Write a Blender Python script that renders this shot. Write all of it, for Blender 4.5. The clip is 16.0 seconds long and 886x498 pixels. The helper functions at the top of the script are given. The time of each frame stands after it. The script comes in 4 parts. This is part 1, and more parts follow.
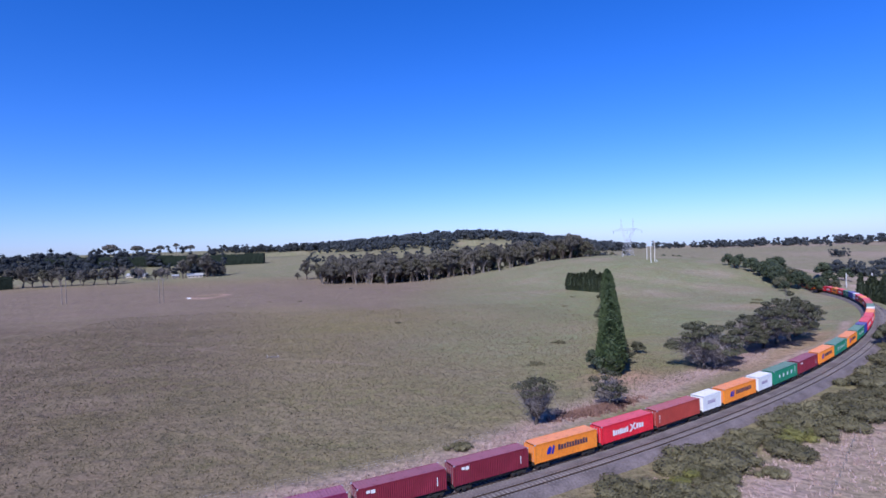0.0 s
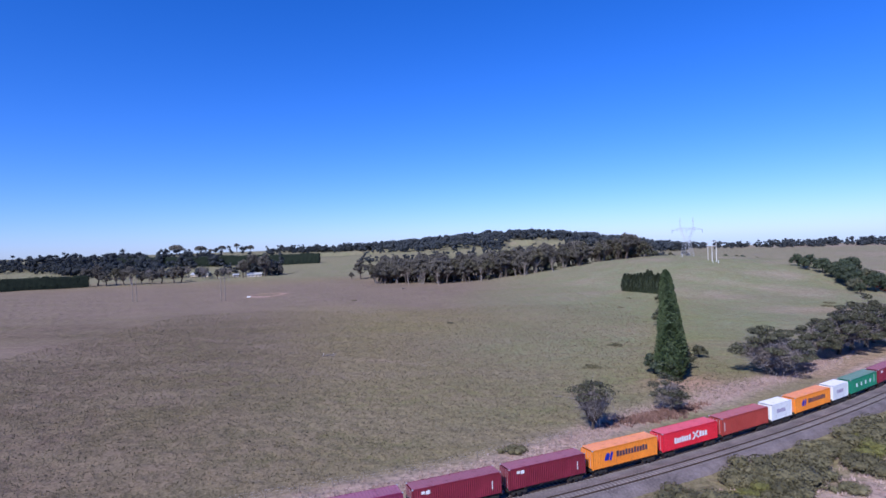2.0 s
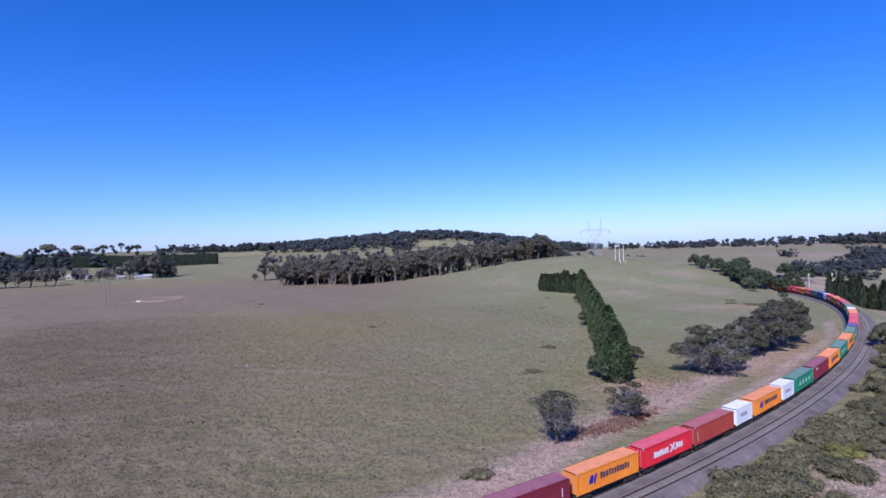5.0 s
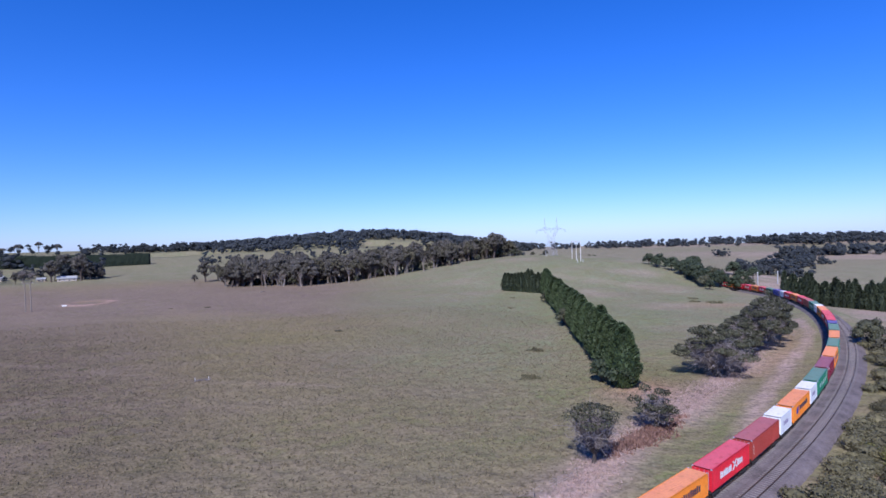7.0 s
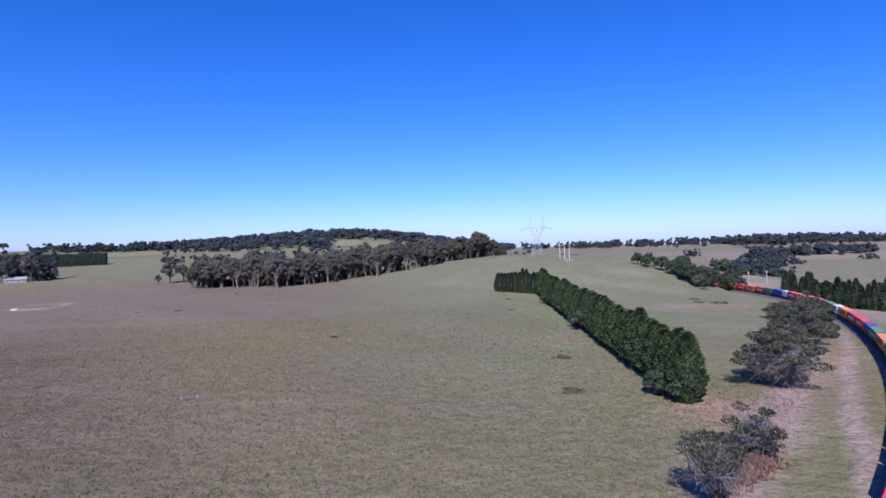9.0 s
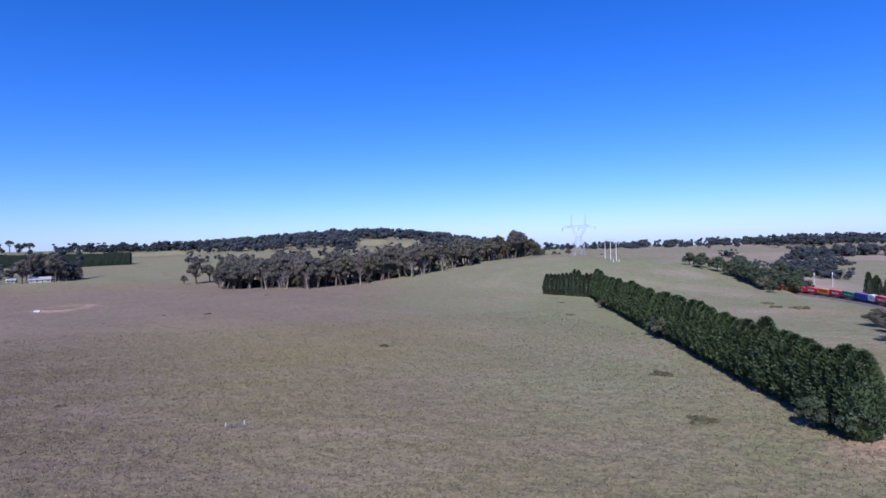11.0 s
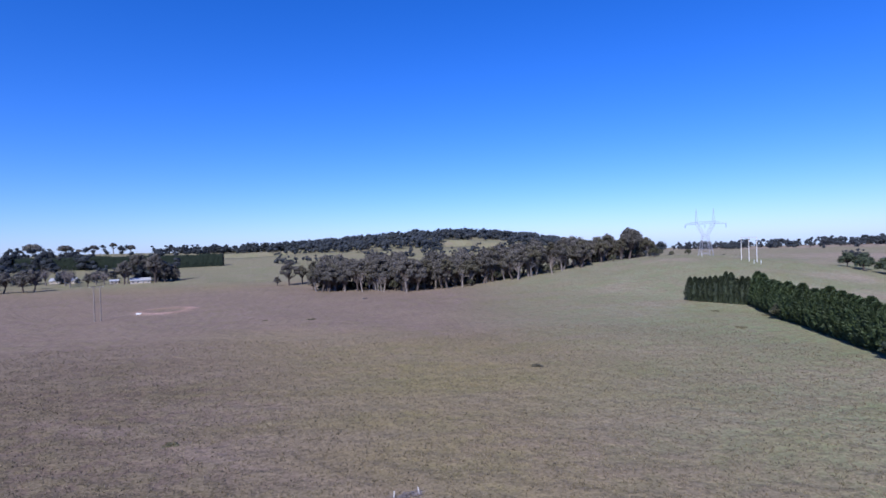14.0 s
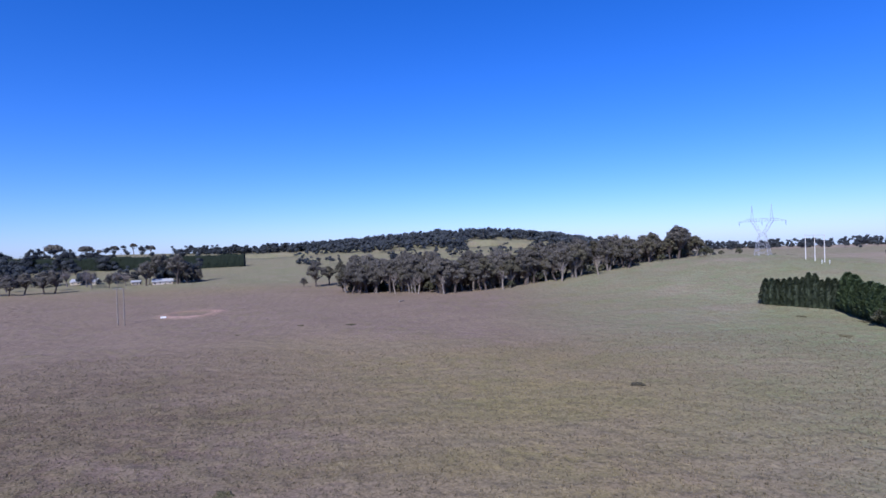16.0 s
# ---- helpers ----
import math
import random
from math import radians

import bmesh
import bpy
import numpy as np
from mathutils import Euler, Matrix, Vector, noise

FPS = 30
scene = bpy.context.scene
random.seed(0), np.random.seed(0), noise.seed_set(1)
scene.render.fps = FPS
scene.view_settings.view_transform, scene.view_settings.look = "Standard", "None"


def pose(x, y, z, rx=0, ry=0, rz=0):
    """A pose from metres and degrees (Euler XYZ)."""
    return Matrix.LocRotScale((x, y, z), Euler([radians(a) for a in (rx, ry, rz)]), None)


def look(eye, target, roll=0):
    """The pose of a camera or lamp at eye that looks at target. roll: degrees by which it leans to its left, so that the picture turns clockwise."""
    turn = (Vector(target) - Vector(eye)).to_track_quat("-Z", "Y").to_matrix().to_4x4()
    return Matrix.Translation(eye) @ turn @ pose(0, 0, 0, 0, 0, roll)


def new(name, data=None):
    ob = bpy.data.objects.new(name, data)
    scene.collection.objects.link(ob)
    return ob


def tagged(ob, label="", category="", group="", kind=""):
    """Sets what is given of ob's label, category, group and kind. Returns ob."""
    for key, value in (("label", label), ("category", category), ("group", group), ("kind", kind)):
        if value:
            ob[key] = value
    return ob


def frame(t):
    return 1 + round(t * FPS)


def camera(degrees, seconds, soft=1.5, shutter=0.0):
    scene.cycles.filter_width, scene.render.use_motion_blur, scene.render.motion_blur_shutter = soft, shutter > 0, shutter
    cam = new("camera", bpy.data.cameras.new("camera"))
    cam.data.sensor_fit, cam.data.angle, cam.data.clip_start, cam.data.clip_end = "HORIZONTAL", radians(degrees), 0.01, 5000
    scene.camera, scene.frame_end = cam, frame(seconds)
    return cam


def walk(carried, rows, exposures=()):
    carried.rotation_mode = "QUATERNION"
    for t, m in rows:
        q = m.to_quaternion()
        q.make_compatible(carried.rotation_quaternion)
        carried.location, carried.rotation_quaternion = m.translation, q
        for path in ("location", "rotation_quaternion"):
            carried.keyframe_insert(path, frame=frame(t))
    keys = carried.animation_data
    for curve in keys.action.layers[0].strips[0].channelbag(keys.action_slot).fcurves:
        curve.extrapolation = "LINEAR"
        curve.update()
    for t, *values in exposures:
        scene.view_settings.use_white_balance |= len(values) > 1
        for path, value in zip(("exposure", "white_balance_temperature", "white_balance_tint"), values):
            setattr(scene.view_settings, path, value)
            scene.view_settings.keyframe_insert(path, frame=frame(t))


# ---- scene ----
# ---- the camera: a drone that rises over the railway and drifts forward over the paddock ----
cam = camera(75.95, 16.0, soft=1.6)
PATH = [
    (0.0, pose(0.00, 0.00, 34.50, 89.18, 1.88, -0.00)),
    (0.5, pose(-0.15, 0.03, 34.55, 89.22, 1.88, 1.32)),
    (1.0, pose(-0.18, 0.01, 34.61, 89.31, 1.93, 3.82)),
    (1.5, pose(-0.25, 0.06, 34.65, 89.35, 1.96, 4.79)),
    (2.0, pose(-0.40, 0.37, 34.68, 89.34, 1.98, 5.20)),
    (2.5, pose(-0.59, 1.15, 34.70, 89.35, 1.96, 5.31)),
    (3.0, pose(-0.98, 2.51, 34.68, 89.29, 1.89, 3.85)),
    (3.5, pose(-1.96, 4.36, 34.59, 89.28, 1.88, 3.31)),
    (4.0, pose(-3.55, 6.56, 34.46, 89.17, 1.77, -1.04)),
    (4.2, pose(-4.56, 7.74, 34.42, 89.15, 1.75, -2.10)),
    (6.3, pose(-15.82, 20.71, 34.00, 88.98, 1.62, -8.60)),
    (6.5, pose(-16.91, 22.03, 33.95, 88.96, 1.61, -9.57)),
    (7.0, pose(-19.89, 26.52, 33.64, 88.93, 1.61, -10.60)),
    (7.5, pose(-22.60, 31.12, 33.35, 88.91, 1.54, -11.70)),
    (8.0, pose(-25.54, 35.99, 33.04, 88.88, 1.55, -13.05)),
    (10.3, pose(-35.50, 62.57, 32.24, 88.89, 1.45, -14.45)),
    (10.5, pose(-36.37, 64.91, 32.16, 88.90, 1.44, -13.81)),
    (11.0, pose(-38.67, 71.04, 31.86, 88.99, 1.44, -12.43)),
    (11.5, pose(-40.99, 76.80, 31.54, 89.03, 1.52, -11.87)),
    (12.0, pose(-43.33, 82.63, 31.30, 89.14, 1.52, -10.04)),
    (12.5, pose(-45.90, 88.80, 31.16, 89.18, 1.51, -8.97)),
    (13.0, pose(-48.68, 94.66, 31.08, 89.28, 1.56, -6.77)),
    (13.5, pose(-51.46, 100.10, 31.01, 89.31, 1.66, -5.79)),
    (14.0, pose(-54.38, 105.56, 30.95, 89.34, 1.70, -5.19)),
    (14.5, pose(-57.38, 111.02, 30.86, 89.36, 1.70, -4.74)),
    (15.0, pose(-60.46, 116.38, 30.74, 89.37, 1.72, -4.35)),
    (15.5, pose(-63.51, 121.69, 30.61, 89.41, 1.76, -4.03)),
    (16.0, pose(-66.61, 127.01, 30.53, 89.43, 1.79, -3.74)),
]
walk(cam, PATH, [(0.0, 0.1, 5800, 13)])
# ---- daylight: a clear sky and one sun, behind the camera ----
SUN_AZ, SUN_EL = radians(206), radians(43)      # azimuth clockwise from +y, and elevation
world = bpy.data.worlds.new("clear_sky")
scene.world = world
world.use_nodes = True
wn, wl = world.node_tree.nodes, world.node_tree.links
wn.clear()
sky = wn.new("ShaderNodeTexSky")
sky.sky_type, sky.sun_disc = "NISHITA", False
sky.sun_elevation, sky.sun_rotation = SUN_EL, SUN_AZ
sky.altitude, sky.air_density, sky.dust_density, sky.ozone_density = 650, 1.0, 0.3, 2.0
rich = wn.new("ShaderNodeHueSaturation")
rich.inputs["Saturation"].default_value = 1.135
rich.inputs["Value"].default_value = 1.0
glow = wn.new("ShaderNodeBackground")
glow.inputs["Strength"].default_value = 0.116
wout = wn.new("ShaderNodeOutputWorld")
tint = wn.new("ShaderNodeMix")
tint.data_type, tint.blend_type = "RGBA", "MULTIPLY"
tint.inputs[0].default_value, tint.inputs[7].default_value = 1.0, (0.625, 0.765, 1.335, 1)
wl.new(sky.outputs[0], tint.inputs[6])
wl.new(tint.outputs[2], rich.inputs["Color"])
wl.new(rich.outputs[0], glow.inputs["Color"])
wl.new(glow.outputs[0], wout.inputs["Surface"])
sun_data = bpy.data.lights.new("sun", "SUN")
sun_data.energy, sun_data.angle, sun_data.color = 5.0, radians(0.53), (1.0, 0.95, 0.88)
sun = new("sun", sun_data)
to_sun = Vector((math.sin(SUN_AZ) * math.cos(SUN_EL), math.cos(SUN_AZ) * math.cos(SUN_EL), math.sin(SUN_EL)))
sun.matrix_world = look(to_sun * 300, (0, 0, 0))
# ---- the lie of the land: gentle analytic hills, with a flat bed along the railway's arc ----
ARC_X, ARC_Y = -232.6, 506.6                    # centre of the railway's curve
R_OUT, R_IN = 494.0, 490.1                      # radius of the empty track and of the train's track


def step01(a, b, v):
    k = np.clip((v - a) / (b - a), 0.0, 1.0)
    return k * k * (3 - 2 * k)


def rail_top(phi):
    """Height of the rails at the arc's angle phi (radians)."""
    return 1.15 - 9.2 * step01(radians(-42), 0.0, phi)


def ground_z(x, y):
    x, y = np.asarray(x, float), np.asarray(y, float)
    sig = lambda v: 1 / (1 + np.exp(-np.clip(v, -40, 40)))
    bump = lambda cx, cy, sx, sy: np.exp(-0.5 * ((x - cx) / sx) ** 2 - 0.5 * ((y - cy) / sy) ** 2)
    sx, sy = np.where(x < 175, 106, 108.5), np.where(y < 467, 80.5, 72)
    z = 18.4 * np.exp(-(0.5 * ((x - 175) / sx) ** 2 + 0.5 * ((y - 467) / sy) ** 2) ** 1.38)
    z = z + 16 * sig((y - 942) / 103) * sig((240 - x) / 90) + 28 * bump(55, 1069, 180, 215) + 10 * bump(1200, 1120, 300, 210)
    z = z + 14.5 * bump(-590, 1103, 230, 230) - 2.7 * bump(-222, 382, 52, 72)
    z = z - 0.018 * np.maximum(np.hypot(x, y) - 1450, 0) * sig((x - 330) / 60)
    z = z - 11.5 * sig((x - 215) / 36) * sig((1034 - y) / 172) - 1.5 * sig((y - 1379) / 172) * sig((x - 287) / 115)
    z = z + 0.4 * np.sin(x / 26 + 1) * np.sin(y / 36) + 0.22 * np.sin(x / 10 + y / 15)
    z = z + 0.9 * np.exp(-0.5 * ((np.hypot(x + 176, y - 422) - 12.5) / 2.2) ** 2)
    r, phi = np.hypot(x - ARC_X, y - ARC_Y), np.arctan2(y - ARC_Y, x - ARC_X)
    keep = step01(6.5, 15, np.abs(r - R_OUT + 2.0)) + (np.abs(phi) > 2.1)
    bed = rail_top(phi) - 1.0
    return np.where(keep < 1, bed + (z - bed) * np.minimum(keep, 1), z)


# ---- helpers for materials and meshes ----
def material(name, dark, light, scale=1.0, rough=0.8, metal=0.0, bump=0.0, detail=6.0, rand=0.0, wear=None, spec=0.3):
    """Two-tone procedural surface: coarse and fine noise between dark and light, with relief; rand varies by object and by island."""
    m = bpy.data.materials.new(name)
    m.use_nodes = True
    n, l = m.node_tree.nodes, m.node_tree.links
    bsdf = n["Principled BSDF"]
    bsdf.inputs["Roughness"].default_value, bsdf.inputs["Metallic"].default_value = rough, metal
    bsdf.inputs["Specular IOR Level"].default_value = spec
    co = n.new("ShaderNodeTexCoord")
    coarse, fine = n.new("ShaderNodeTexNoise"), n.new("ShaderNodeTexNoise")
    coarse.inputs["Scale"].default_value, coarse.inputs["Detail"].default_value = scale, 3.0
    fine.inputs["Scale"].default_value, fine.inputs["Detail"].default_value = scale * 9, detail
    for tex in (coarse, fine):
        l.new(co.outputs["Object"], tex.inputs["Vector"])
    half = n.new("ShaderNodeMix")
    half.data_type = "FLOAT"
    half.inputs[0].default_value = 0.5
    l.new(coarse.outputs["Fac"], half.inputs[2]), l.new(fine.outputs["Fac"], half.inputs[3])
    spread = n.new("ShaderNodeMapRange")
    spread.inputs["From Min"].default_value, spread.inputs["From Max"].default_value = 0.32, 0.68
    l.new(half.outputs[0], spread.inputs["Value"])
    tone = n.new("ShaderNodeMix")
    tone.data_type = "RGBA"
    tone.inputs[6].default_value, tone.inputs[7].default_value = (*dark, 1), (*light, 1)
    l.new(spread.outputs[0], tone.inputs[0])
    last = tone.outputs[2]
    if rand:
        info, geo, add = n.new("ShaderNodeObjectInfo"), n.new("ShaderNodeNewGeometry"), n.new("ShaderNodeMath")
        l.new(info.outputs["Random"], add.inputs[0]), l.new(geo.outputs["Random Per Island"], add.inputs[1])
        rng = n.new("ShaderNodeMapRange")
        rng.inputs["From Max"].default_value = 2.0
        rng.inputs["To Min"].default_value, rng.inputs["To Max"].default_value = 1 - rand, 1 + rand
        l.new(add.outputs[0], rng.inputs["Value"])
        hsv = n.new("ShaderNodeHueSaturation")
        l.new(last, hsv.inputs["Color"]), l.new(rng.outputs[0], hsv.inputs["Value"])
        last = hsv.outputs[0]
    if wear:
        spots, ramp, mix = n.new("ShaderNodeTexNoise"), n.new("ShaderNodeMapRange"), n.new("ShaderNodeMix")
        spots.inputs["Scale"].default_value, spots.inputs["Detail"].default_value = scale * 3, 8
        l.new(co.outputs["Object"], spots.inputs["Vector"])
        ramp.inputs["From Min"].default_value, ramp.inputs["From Max"].default_value = 0.58, 0.72
        ramp.inputs["To Max"].default_value = 0.6
        l.new(spots.outputs["Fac"], ramp.inputs["Value"])
        mix.data_type = "RGBA"
        l.new(ramp.outputs[0], mix.inputs[0]), l.new(last, mix.inputs[6])
        mix.inputs[7].default_value = (*wear, 1)
        last = mix.outputs[2]
    l.new(last, bsdf.inputs["Base Color"])
    if bump:
        b = n.new("ShaderNodeBump")
        b.inputs["Strength"].default_value, b.inputs["Distance"].default_value = bump, 0.1
        l.new(fine.outputs["Fac"], b.inputs["Height"]), l.new(b.outputs[0], bsdf.inputs["Normal"])
    return m


def mesh_of(name, verts, faces, mat, smooth=False):
    me = bpy.data.meshes.new(name)
    me.from_pydata([tuple(map(float, v)) for v in verts], [], [tuple(map(int, q)) for q in faces])
    if mat:
        me.materials.append(mat)
    if smooth:
        me.polygons.foreach_set("use_smooth", [True] * len(me.polygons))
    me.update()
    return me


class Shape:
    """Gathers verts and faces of one mesh."""

    def __init__(self):
        self.v, self.f = [], []

    def add(self, verts, faces):
        k = len(self.v)
        self.v.extend(verts)
        self.f.extend(tuple(i + k for i in q) for q in faces)
        return self

    def box(self, x0, x1, y0, y1, z0, z1, bevel=0.0):
        b = min(bevel, (x1 - x0) / 3, (y1 - y0) / 3)
        ring = [(x0 + b, y0), (x1 - b, y0), (x1, y0 + b), (x1, y1 - b), (x1 - b, y1), (x0 + b, y1), (x0, y1 - b), (x0, y0 + b)] if b else [(x0, y0), (x1, y0), (x1, y1), (x0, y1)]
        n = len(ring)
        verts = [(x, y, z0) for x, y in ring] + [(x, y, z1) for x, y in ring]
        faces = [(i, (i + 1) % n, n + (i + 1) % n, n + i) for i in range(n)]
        return self.add(verts, faces + [tuple(range(n - 1, -1, -1)), tuple(range(n, 2 * n))])

    def tube(self, path, radii, sides=6, cap=True):
        rings = []
        for i, p in enumerate(path):
            a, b = Vector(path[max(i - 1, 0)]), Vector(path[min(i + 1, len(path) - 1)])
            way = (b - a).normalized() if (b - a).length > 1e-6 else Vector((0, 0, 1))
            u = way.cross(Vector((0, 1, 0.013)))
            u = u.normalized() if u.length > 1e-3 else Vector((1, 0, 0))
            w = way.cross(u)
            rings.append([tuple(Vector(p) + radii[i] * (math.cos(6.28319 * k / sides) * u + math.sin(6.28319 * k / sides) * w)) for k in range(sides)])
        verts = [v for r in rings for v in r]
        faces = [(i * sides + k, i * sides + (k + 1) % sides, (i + 1) * sides + (k + 1) % sides, (i + 1) * sides + k) for i in range(len(path) - 1) for k in range(sides)]
        if cap:
            faces += [tuple(range(sides - 1, -1, -1)), tuple(range(len(verts) - sides, len(verts)))]
        return self.add(verts, faces)

    def mesh(self, name, mat, smooth=False):
        return mesh_of(name, self.v, self.f, mat, smooth)


def part(name, me, parent, label="", m=None):
    """One mesh object under a thing or under a part."""
    ob = new(name, me)
    ob.parent = parent
    if m is not None:
        ob.matrix_basis = m
    return tagged(ob, label)


def thing(name, label, category, group="", m=None, me=None, kind=""):
    ob = new(name, me)
    if m is not None:
        ob.matrix_basis = m
    return tagged(ob, label, category, group, kind)


def on_ground(x, y, turn=0.0, dz=0.0):
    return pose(x, y, float(ground_z(x, y)) + dz, 0, 0, turn)


def on_arc(r, phi, dz=0.0):
    """A pose on the railway's curve: x along the track, y towards the centre, z up from the rails."""
    return pose(ARC_X + r * math.cos(phi), ARC_Y + r * math.sin(phi), float(rail_top(phi)) + dz, 0, 0, math.degrees(phi) + 90)


# ---- materials ----
BARK_GREY = material("pale_gum_bark", (0.07, 0.06, 0.052), (0.25, 0.215, 0.195), 0.9, 0.85, bump=0.3)
BARK_DARK = material("dark_bark", (0.05, 0.04, 0.035), (0.13, 0.10, 0.085), 1.5, 0.9, bump=0.4)
LEAF_GUM = material("gum_leaves", (0.062, 0.057, 0.049), (0.149, 0.130, 0.106), 0.35, 0.55, rand=0.45)
LEAF_OLIVE = material("olive_leaves", (0.050, 0.049, 0.031), (0.130, 0.110, 0.072), 0.5, 0.55, rand=0.45)
LEAF_GREY = material("bare_grey_twigs", (0.15, 0.13, 0.125), (0.32, 0.275, 0.265), 0.6, 0.9, rand=0.35)
LEAF_DARK = material("dark_conifer_needles", (0.021, 0.036, 0.016), (0.074, 0.100, 0.041), 0.45, 0.6, rand=0.4)
LEAF_CYPRESS = material("dark_cypress_sprays", (0.021, 0.030, 0.018), (0.060, 0.073, 0.037), 0.4, 0.65, rand=0.4)
LEAF_HEDGE = material("near_black_cypress", (0.009, 0.014, 0.011), (0.024, 0.032, 0.021), 0.3, 0.85, rand=0.4, spec=0.1)
LEAF_WATTLE = material("dark_wattle_leaves", (0.034, 0.037, 0.022), (0.102, 0.096, 0.054), 0.5, 0.6, rand=0.5)
# far leaves: the blue-grey lift of distance haze is put into the colour
LEAF_FAR_HAZED = material("far_woodland_leaves_hazed", (0.026, 0.032, 0.040), (0.058, 0.062, 0.065), 0.05, 0.85, rand=0.4, spec=0.1)
LEAF_BRAMBLE = material("bramble_leaves", (0.066, 0.062, 0.032), (0.175, 0.150, 0.080), 0.5, 0.6, rand=0.5)
LEAF_YELLOW = material("yellow_green_leaves", (0.075, 0.078, 0.022), (0.17, 0.155, 0.045), 0.6, 0.55, rand=0.4)
STRAW = material("dry_straw_grass", (0.31, 0.215, 0.195), (0.50, 0.375, 0.345), 0.15, 0.9, rand=0.4)
RUST_FERN = material("rust_red_dead_bracken", (0.15, 0.08, 0.065), (0.28, 0.165, 0.135), 0.3, 0.9, rand=0.4)
STRAW_TUFT = material("bleached_tussock", (0.13, 0.105, 0.062), (0.26, 0.215, 0.135), 0.4, 0.9, rand=0.5)
TUFT = material("paddock_tussock", (0.055, 0.048, 0.028), (0.34, 0.275, 0.18), 0.4, 0.9, rand=0.7)
BALLAST = material("crushed_ballast", (0.075, 0.061, 0.062), (0.22, 0.18, 0.182), 0.35, 0.95, bump=0.9, detail=12)
CONCRETE = material("weathered_concrete", (0.15, 0.13, 0.125), (0.30, 0.265, 0.25), 1.2, 0.9, bump=0.3, rand=0.2)
RAIL = material("rusty_rail_steel", (0.07, 0.045, 0.035), (0.17, 0.12, 0.10), 2.0, 0.5, 0.6, bump=0.2)
STEEL_DARK = material("grimy_wagon_steel", (0.025, 0.023, 0.022), (0.075, 0.066, 0.06), 1.5, 0.7, 0.4, bump=0.2)
STEEL_PALE = material("galvanised_steel", (0.36, 0.36, 0.41), (0.52, 0.52, 0.57), 1.0, 0.5, 0.3)
POLE_WHITE = material("bleached_timber_pole", (0.55, 0.52, 0.50), (0.78, 0.75, 0.72), 1.5, 0.8, bump=0.2)
POLE_BROWN = material("weathered_timber_pole", (0.15, 0.12, 0.10), (0.32, 0.27, 0.23), 1.5, 0.85, bump=0.3)
WHITE = material("white_paint", (0.66, 0.66, 0.66), (0.86, 0.86, 0.85), 0.8, 0.45, wear=(0.45, 0.42, 0.38))
ROOF_TIN = material("pale_corrugated_tin", (0.36, 0.36, 0.38), (0.55, 0.55, 0.57), 0.6, 0.4, 0.2)
BRICK_WALL = material("rendered_house_wall", (0.36, 0.30, 0.25), (0.52, 0.45, 0.38), 0.8, 0.9)
WINDOW = material("dark_window_glass", (0.02, 0.025, 0.03), (0.05, 0.055, 0.06), 0.5, 0.1)
INK_BLUE = material("blue_lettering_paint", (0.010, 0.020, 0.26), (0.020, 0.045, 0.42), 1.0, 0.5)
INK_DARK = material("dark_lettering_paint", (0.04, 0.03, 0.06), (0.08, 0.06, 0.09), 1.0, 0.5)
INK_GREY = material("grey_lettering_paint", (0.30, 0.25, 0.36), (0.42, 0.36, 0.48), 1.0, 0.5)
PAINTS = {}
for key, dark, light, rust in (
        ("orange", (0.66, 0.17, 0.018), (0.88, 0.29, 0.035), (0.42, 0.16, 0.05)),
        ("red", (0.50, 0.012, 0.025), (0.74, 0.030, 0.055), (0.36, 0.03, 0.03)),
        ("brick_red", (0.27, 0.035, 0.028), (0.42, 0.065, 0.050), (0.22, 0.06, 0.04)),
        ("maroon", (0.135, 0.012, 0.025), (0.24, 0.026, 0.050), (0.14, 0.03, 0.03)),
        ("plum", (0.15, 0.016, 0.055), (0.26, 0.035, 0.095), (0.14, 0.03, 0.05)),
        ("green", (0.010, 0.13, 0.070), (0.024, 0.24, 0.14), (0.08, 0.14, 0.09)),
        ("blue", (0.008, 0.025, 0.20), (0.018, 0.05, 0.34), (0.06, 0.06, 0.15)),
        ("white", (0.68, 0.68, 0.68), (0.86, 0.86, 0.86), (0.45, 0.42, 0.38))):
    PAINTS[key] = material(key + "_container_paint", dark, light, 0.5, 0.42, rand=0.12, wear=rust, spec=0.4)
    faded = [tuple(c * 0.74 + g * 0.26 for c, g in zip(tone, (0.50, 0.34, 0.40))) for tone in (dark, light)]
    PAINTS[key + "_roof"] = material(key + "_sun_faded_roof_paint", faded[0], faded[1], 0.4, 0.55, rand=0.12, wear=rust, spec=0.3)


